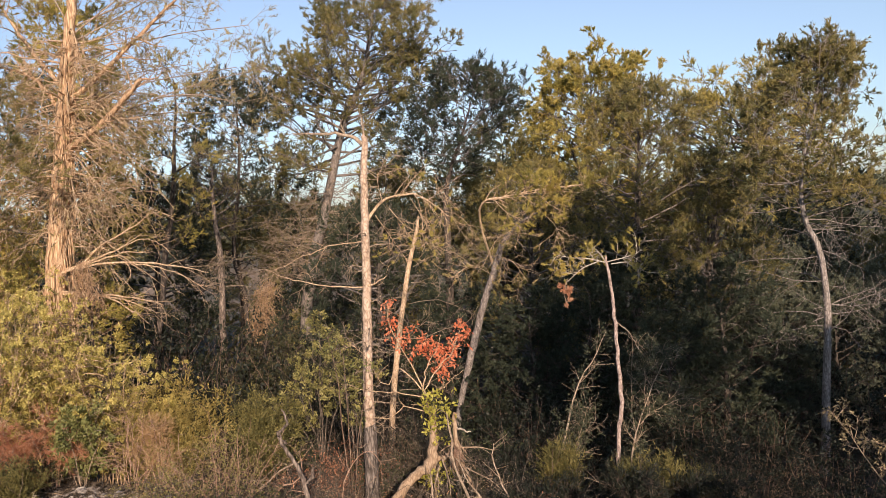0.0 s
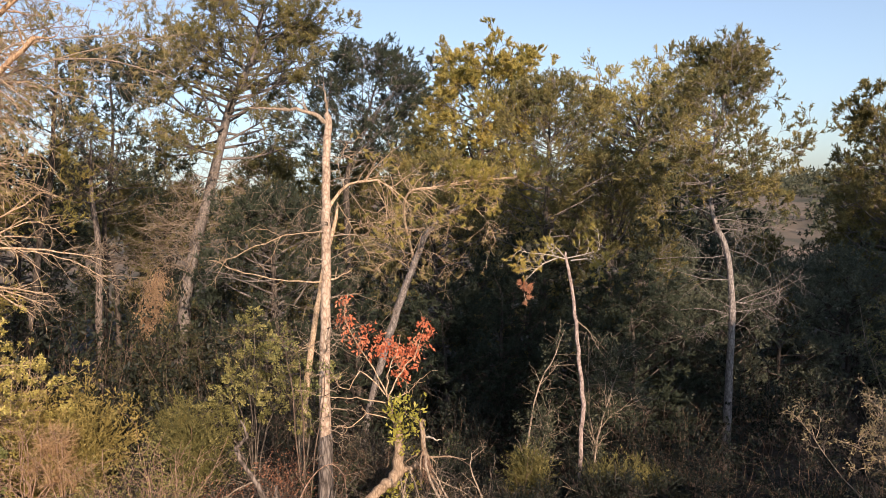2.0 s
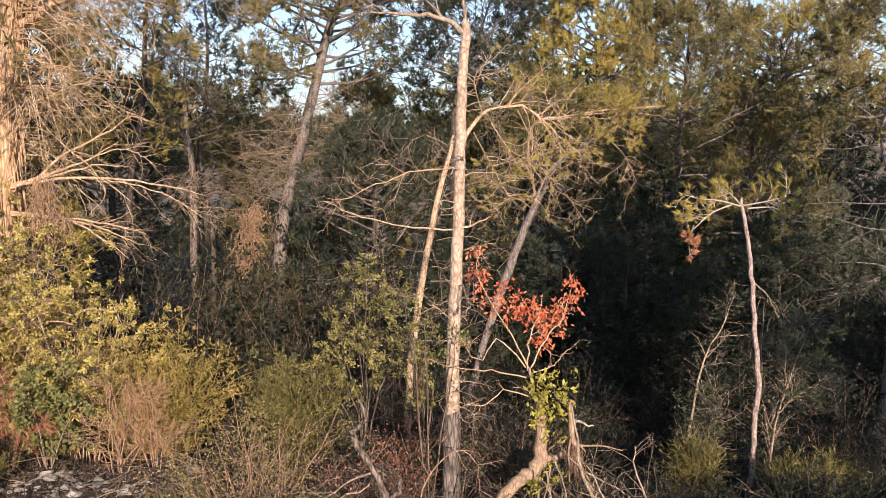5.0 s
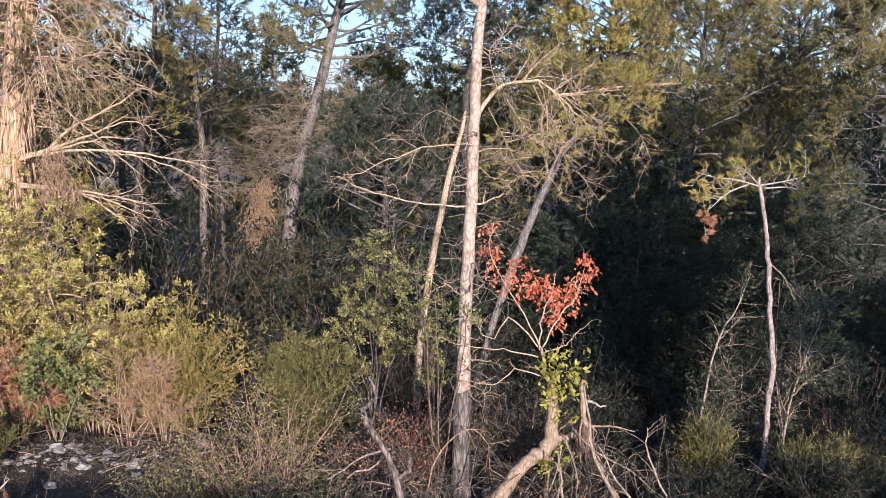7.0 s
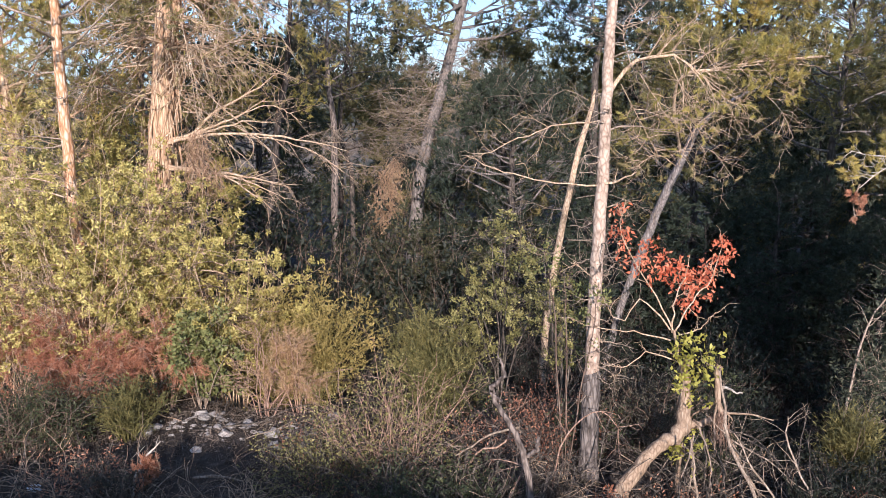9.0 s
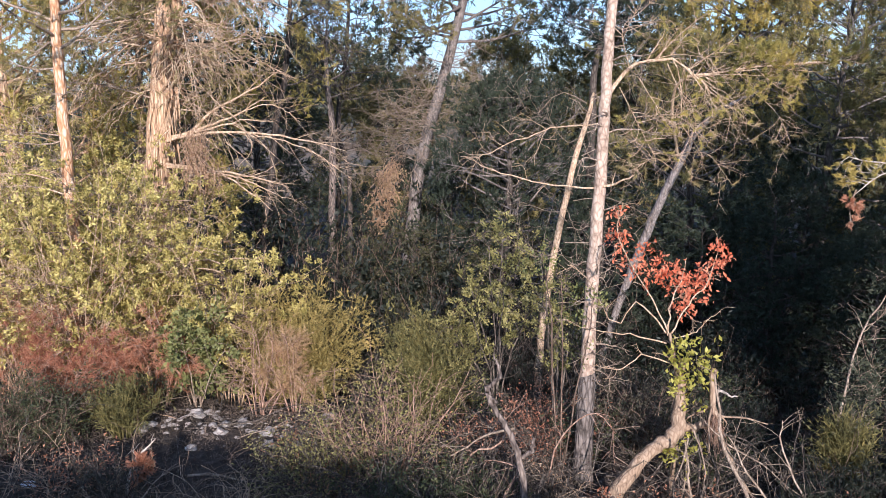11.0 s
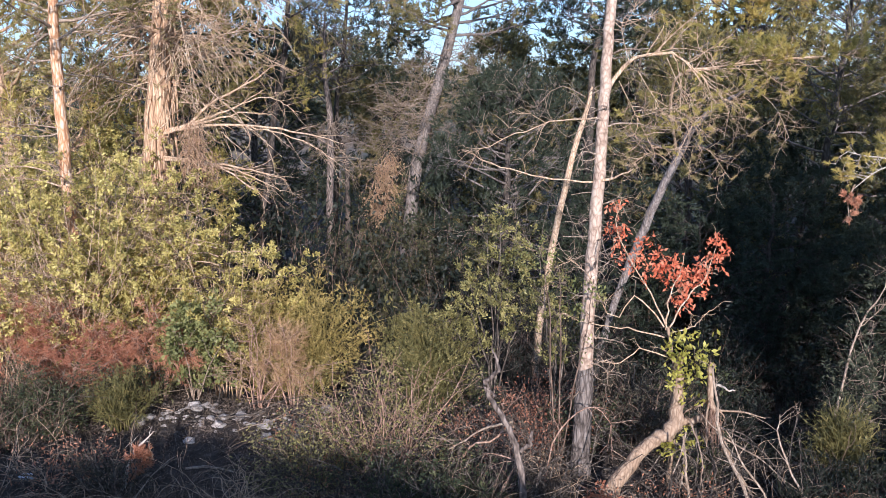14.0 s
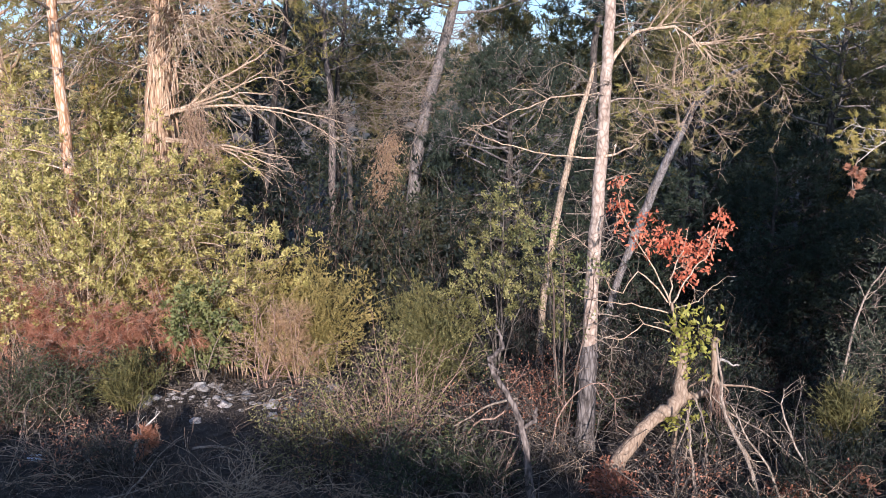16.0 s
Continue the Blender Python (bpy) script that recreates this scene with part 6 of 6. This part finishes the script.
for i in range(110):
    x, y = rng.uniform(-8.0, 4.0), rng.uniform(7.4, 11.2)
    if (x > 1.0 and i % 3) or math.hypot(x - 0.3, y - 8.8) < 0.8:
        continue
    if -6.9 < x < -3.6 and 8.3 < y < 11.3:
        continue
    sc = rng.uniform(0.7, 1.25)
    copy_thing(arches[i % 4], pose(x, y, ground_at(x, y) - 0.03, 0, 0, rng.uniform(0, 360)) @ Matrix.Diagonal((sc, sc, sc, 1)))

for _ in range(30):
    x, y = rng.uniform(-6.5, 2.6), rng.uniform(7.3, 9.0)
    if math.hypot(x - 0.3, y - 8.8) < 0.6:
        continue
    sc = rng.uniform(0.8, 1.35)
    copy_thing(arches[2], pose(x, y, ground_at(x, y) - 0.03, 0, 0, rng.uniform(0, 360)) @ Matrix.Diagonal((sc, sc, sc * 0.8, 1)))

# bare dead saplings leaning round the stump, and red seedlings
for k, (mat, q) in enumerate([
    (B_TWIG, [(1.75, 8.4, 0, 0.024), (1.55, 8.7, 0.51, 0.021), (1.27, 9.1, 1.09, 0.017), (1.17, 9.3, 1.75, 0.010)]),
    (B_TWIG, [(1.02, 8.85, 0, 0.017), (0.95, 9.0, 0.67, 0.014), (0.90, 9.1, 1.06, 0.007)]),
    (B_TWIG, [(1.90, 8.7, 0, 0.014), (1.70, 8.85, 0.60, 0.012), (1.48, 8.9, 0.89, 0.010), (1.31, 9.0, 1.20, 0.005)]),
    (B_TWIG, [(2.20, 8.8, 0, 0.013), (2.06, 8.9, 0.60, 0.011), (1.82, 9.1, 1.11, 0.009), (1.84, 9.2, 1.34, 0.004)]),
    (B_SALMON, [(-1.05, 8.6, 0, 0.015), (-0.95, 8.65, 0.45, 0.013), (-0.79, 8.7, 0.80, 0.010), (-1.17, 8.8, 0.79, 0.004)]),
    (B_SALMON, [(-1.50, 9.0, 0, 0.014), (-1.40, 9.0, 0.71, 0.012), (-1.02, 9.0, 0.94, 0.009), (-0.99, 9.0, 1.24, 0.004)]),
    (B_SALMON, [(-0.60, 9.5, 0, 0.013), (-0.45, 9.4, 0.82, 0.010), (-0.07, 9.3, 1.22, 0.007), (0.18, 9.2, 1.05, 0.003)]),
]):
    g = ground_at(q[0][0], q[0][1]) - 0.04
    stem = thing("dead_sapling", "bare dead sapling leaning among dry brush", "dead sapling", "dead saplings", (q[0][0], q[0][1], g))
    limb("stem", stem, [(*q[0][:2], g, q[0][3])] + q[1:], mat, 640 + k, twigs=7, twig_len=0.35, K=12, sides=7, fine=2, wander=0.12)
for k, (x, y, h) in enumerate([(0.17, 8.95, 0.36), (2.45, 9.25, 0.42), (2.0, 8.9, 0.28)]):
    shrub("red_seedling", "small seedling with wine-red leaves on dark soil", (x, y), h, 0.24, 9, 660 + k, M_WINE, B_BROWN, "red seedlings", subs=4, twigs=3, per=2, leaf=0.05, wide=0.024, n=4, fine=False)

# dry grass and litter
rng = np.random.default_rng(630)
Gs = Geo()
n = 9000
x, y = rng.uniform(-10, 6, n), rng.uniform(6.5, 12.5, n)
pos = np.stack([x, y, height(x, y)], 1)
blades(rng, Gs, pos, np.tile([[0, 0, 0.7]], (n, 1)), 4, 0.13, 0.007, 0.8)
tagged(new("dry_grass", Gs.mesh("dry_grass", M_STRAW, False)), "thin dry grass and litter among the brush", "grass", kind="stuff")

Lt = Geo()
n = 9000
x, y = rng.uniform(-9, 4, n), 6.8 + 4.9 * np.sqrt(rng.uniform(0, 1, n))
pos = np.stack([x, y, height(x, y) + 0.012], 1)
flat = np.stack([rng.normal(size=n), rng.normal(size=n), 0.1 * rng.normal(size=n)], 1)
leaves(rng, Lt, pos, unit(flat) * 3, 2, 0.045, 0.022, 0.25, 0.02)
twig = grow(rng, pos[:2600], flat[:2600], rng.uniform(0.06, 0.4, 2600), 3, 0.02, 0.12)
tubes(Lt, twig, taper(rng.uniform(0.002, 0.005, 2600), 3, 0.5), 3)
tagged(new("ground_litter", Lt.mesh("ground_litter", leaf_material("dry_litter", [(0.045, 0.036, 0.028), (0.108, 0.085, 0.065), (0.280, 0.225, 0.175)], 0.0, 0.85, 2.0), False)), "fallen dry leaves and broken twigs on dark soil", "litter", kind="stuff")

# ---------------------------------------------------------------- pines, scrub and grass out of view, added to cast shade
rng = np.random.default_rng(641)
umbrella = pine("shade_caster_pine", "unseen umbrella pine added to shade the wood", [(11.4, -1.5, 3.0, 0.17), (11.5, -1.5, 7.6, 0.12), (11.5, -1.5, 12.0, 0.02)], 8.2, 2.9, 46, 650, M_PINE, B_DARK, group="roadside pines", needle=0.42, wide=0.12, blades=5, tufts=2, subs=6, twigs=4, fine=False)
for x, y, sc in [(20.8, 1.5, 1.25), (24.0, -1.0, 1.2), (27.5, 2.0, 1.15)]:
    copy_thing(umbrella, pose(x, y, ground_at(x, y) - 0.15, 0, 0, rng.uniform(0, 360)) @ Matrix.Diagonal((sc, sc, sc, 1)))
low = pine("bushy_shade_caster_pine", "unseen low bushy pine added to shade the wood", [(16.3, 0.6, 2.9, 0.13), (16.4, 0.6, 4.6, 0.09), (16.4, 0.6, 6.4, 0.02)], 3.5, 1.9, 44, 652, M_PINE_DARK, B_DARK, group="roadside pines", needle=0.46, wide=0.2, blades=5, tufts=2, subs=6, twigs=4, fine=False, flat=1.2)
for x, y, sc in [(9.9, -1.4, 1.08), (22.6, 0.4, 1.65), (25.8, 1.2, 1.82), (29.0, 0.2, 1.92)]:
    copy_thing(low, pose(x, y, ground_at(x, y) - 0.15, 0, 0, rng.uniform(0, 360)) @ Matrix.Diagonal((sc * 0.57, sc * 0.57, sc, 1)))
hedge = shrub("shade_caster_shrub", "unseen dense olive shrub added to shade the foreground", (9.8, 0.2), 1.35, 1.0, 14, 651, M_OLIVE, B_TWIG, "roadside shrubs", subs=4, twigs=3, per=3, leaf=0.16, wide=0.09, n=3, fine=False)
for i in range(21):
    x, y = 5.8 + i * 1.3 + rng.uniform(-0.3, 0.3), 0.2 + rng.uniform(-0.5, 0.5)
    sc = rng.uniform(0.95, 1.25) * (1.3 if 6.9 < x < 11.4 else 0.9)
    copy_thing(hedge, pose(x, y, ground_at(x, y) - 0.05, 0, 0, rng.uniform(0, 360)) @ Matrix.Diagonal((sc, sc, sc, 1)))
for x in np.arange(1.9, 5.6, 0.75):
    sc = rng.uniform(0.42, 0.55)
    copy_thing(hedge, pose(x, 0.95, ground_at(x, 0.95) - 0.05, 0, 0, rng.uniform(0, 360)) @ Matrix.Diagonal((sc, sc, sc, 1)))
# grass out of view, added to break up the shade in front
Vg = Geo()
n = 6500
x, y = rng.uniform(-14, 12, n), rng.normal(1.0, 0.3, n)
pos = np.stack([x, y, height(x, y)], 1)
tall = 0.18 + 0.22 * (0.5 + 0.5 * np.sin(x * 1.7 + np.sin(x * 0.7) * 2))
blades(rng, Vg, pos, np.stack([0 * x, 0 * x, tall * 5], 1), 5, 0.42, 0.014, 0.35)
tagged(new("shade_caster_grass", Vg.mesh("shade_caster_grass", M_STRAW, False)), "unseen tall dry grass added to dapple the foreground with shade", "grass", kind="stuff")

# ---------------------------------------------------------------- lacy pines against the sky
for k, (x, y, top, r, lo) in enumerate([(-12.0, 32, 5.8, 2.8, 1.0), (-3.0, 34, 5.4, 2.6, 0.6), (-0.2, 31, 7.0, 2.8, 0.0), (-15.5, 27, 9.0, 3.0, 1.0), (-6.6, 38, 6.5, 2.8, 0.4), (-10.0, 34, 5.2, 2.4, 0.6)]):
    pine("lacy_pine", "pine with a thin lacy crown against the sky", [(x, y, -3, 0.12), (x + 0.3, y, 2.0, 0.095), (x + 0.1, y, top * 0.65, 0.07), (x + 0.4, y, top, 0.02)], lo, r, 44, 700 + k, M_PINE, B_DARK, rise=0.4, needle=0.2, wide=0.036, flat=0.8, dead=14, dead_len=2.2, subs=6, twigs=5, tufts=3, blades=6, fine=False)
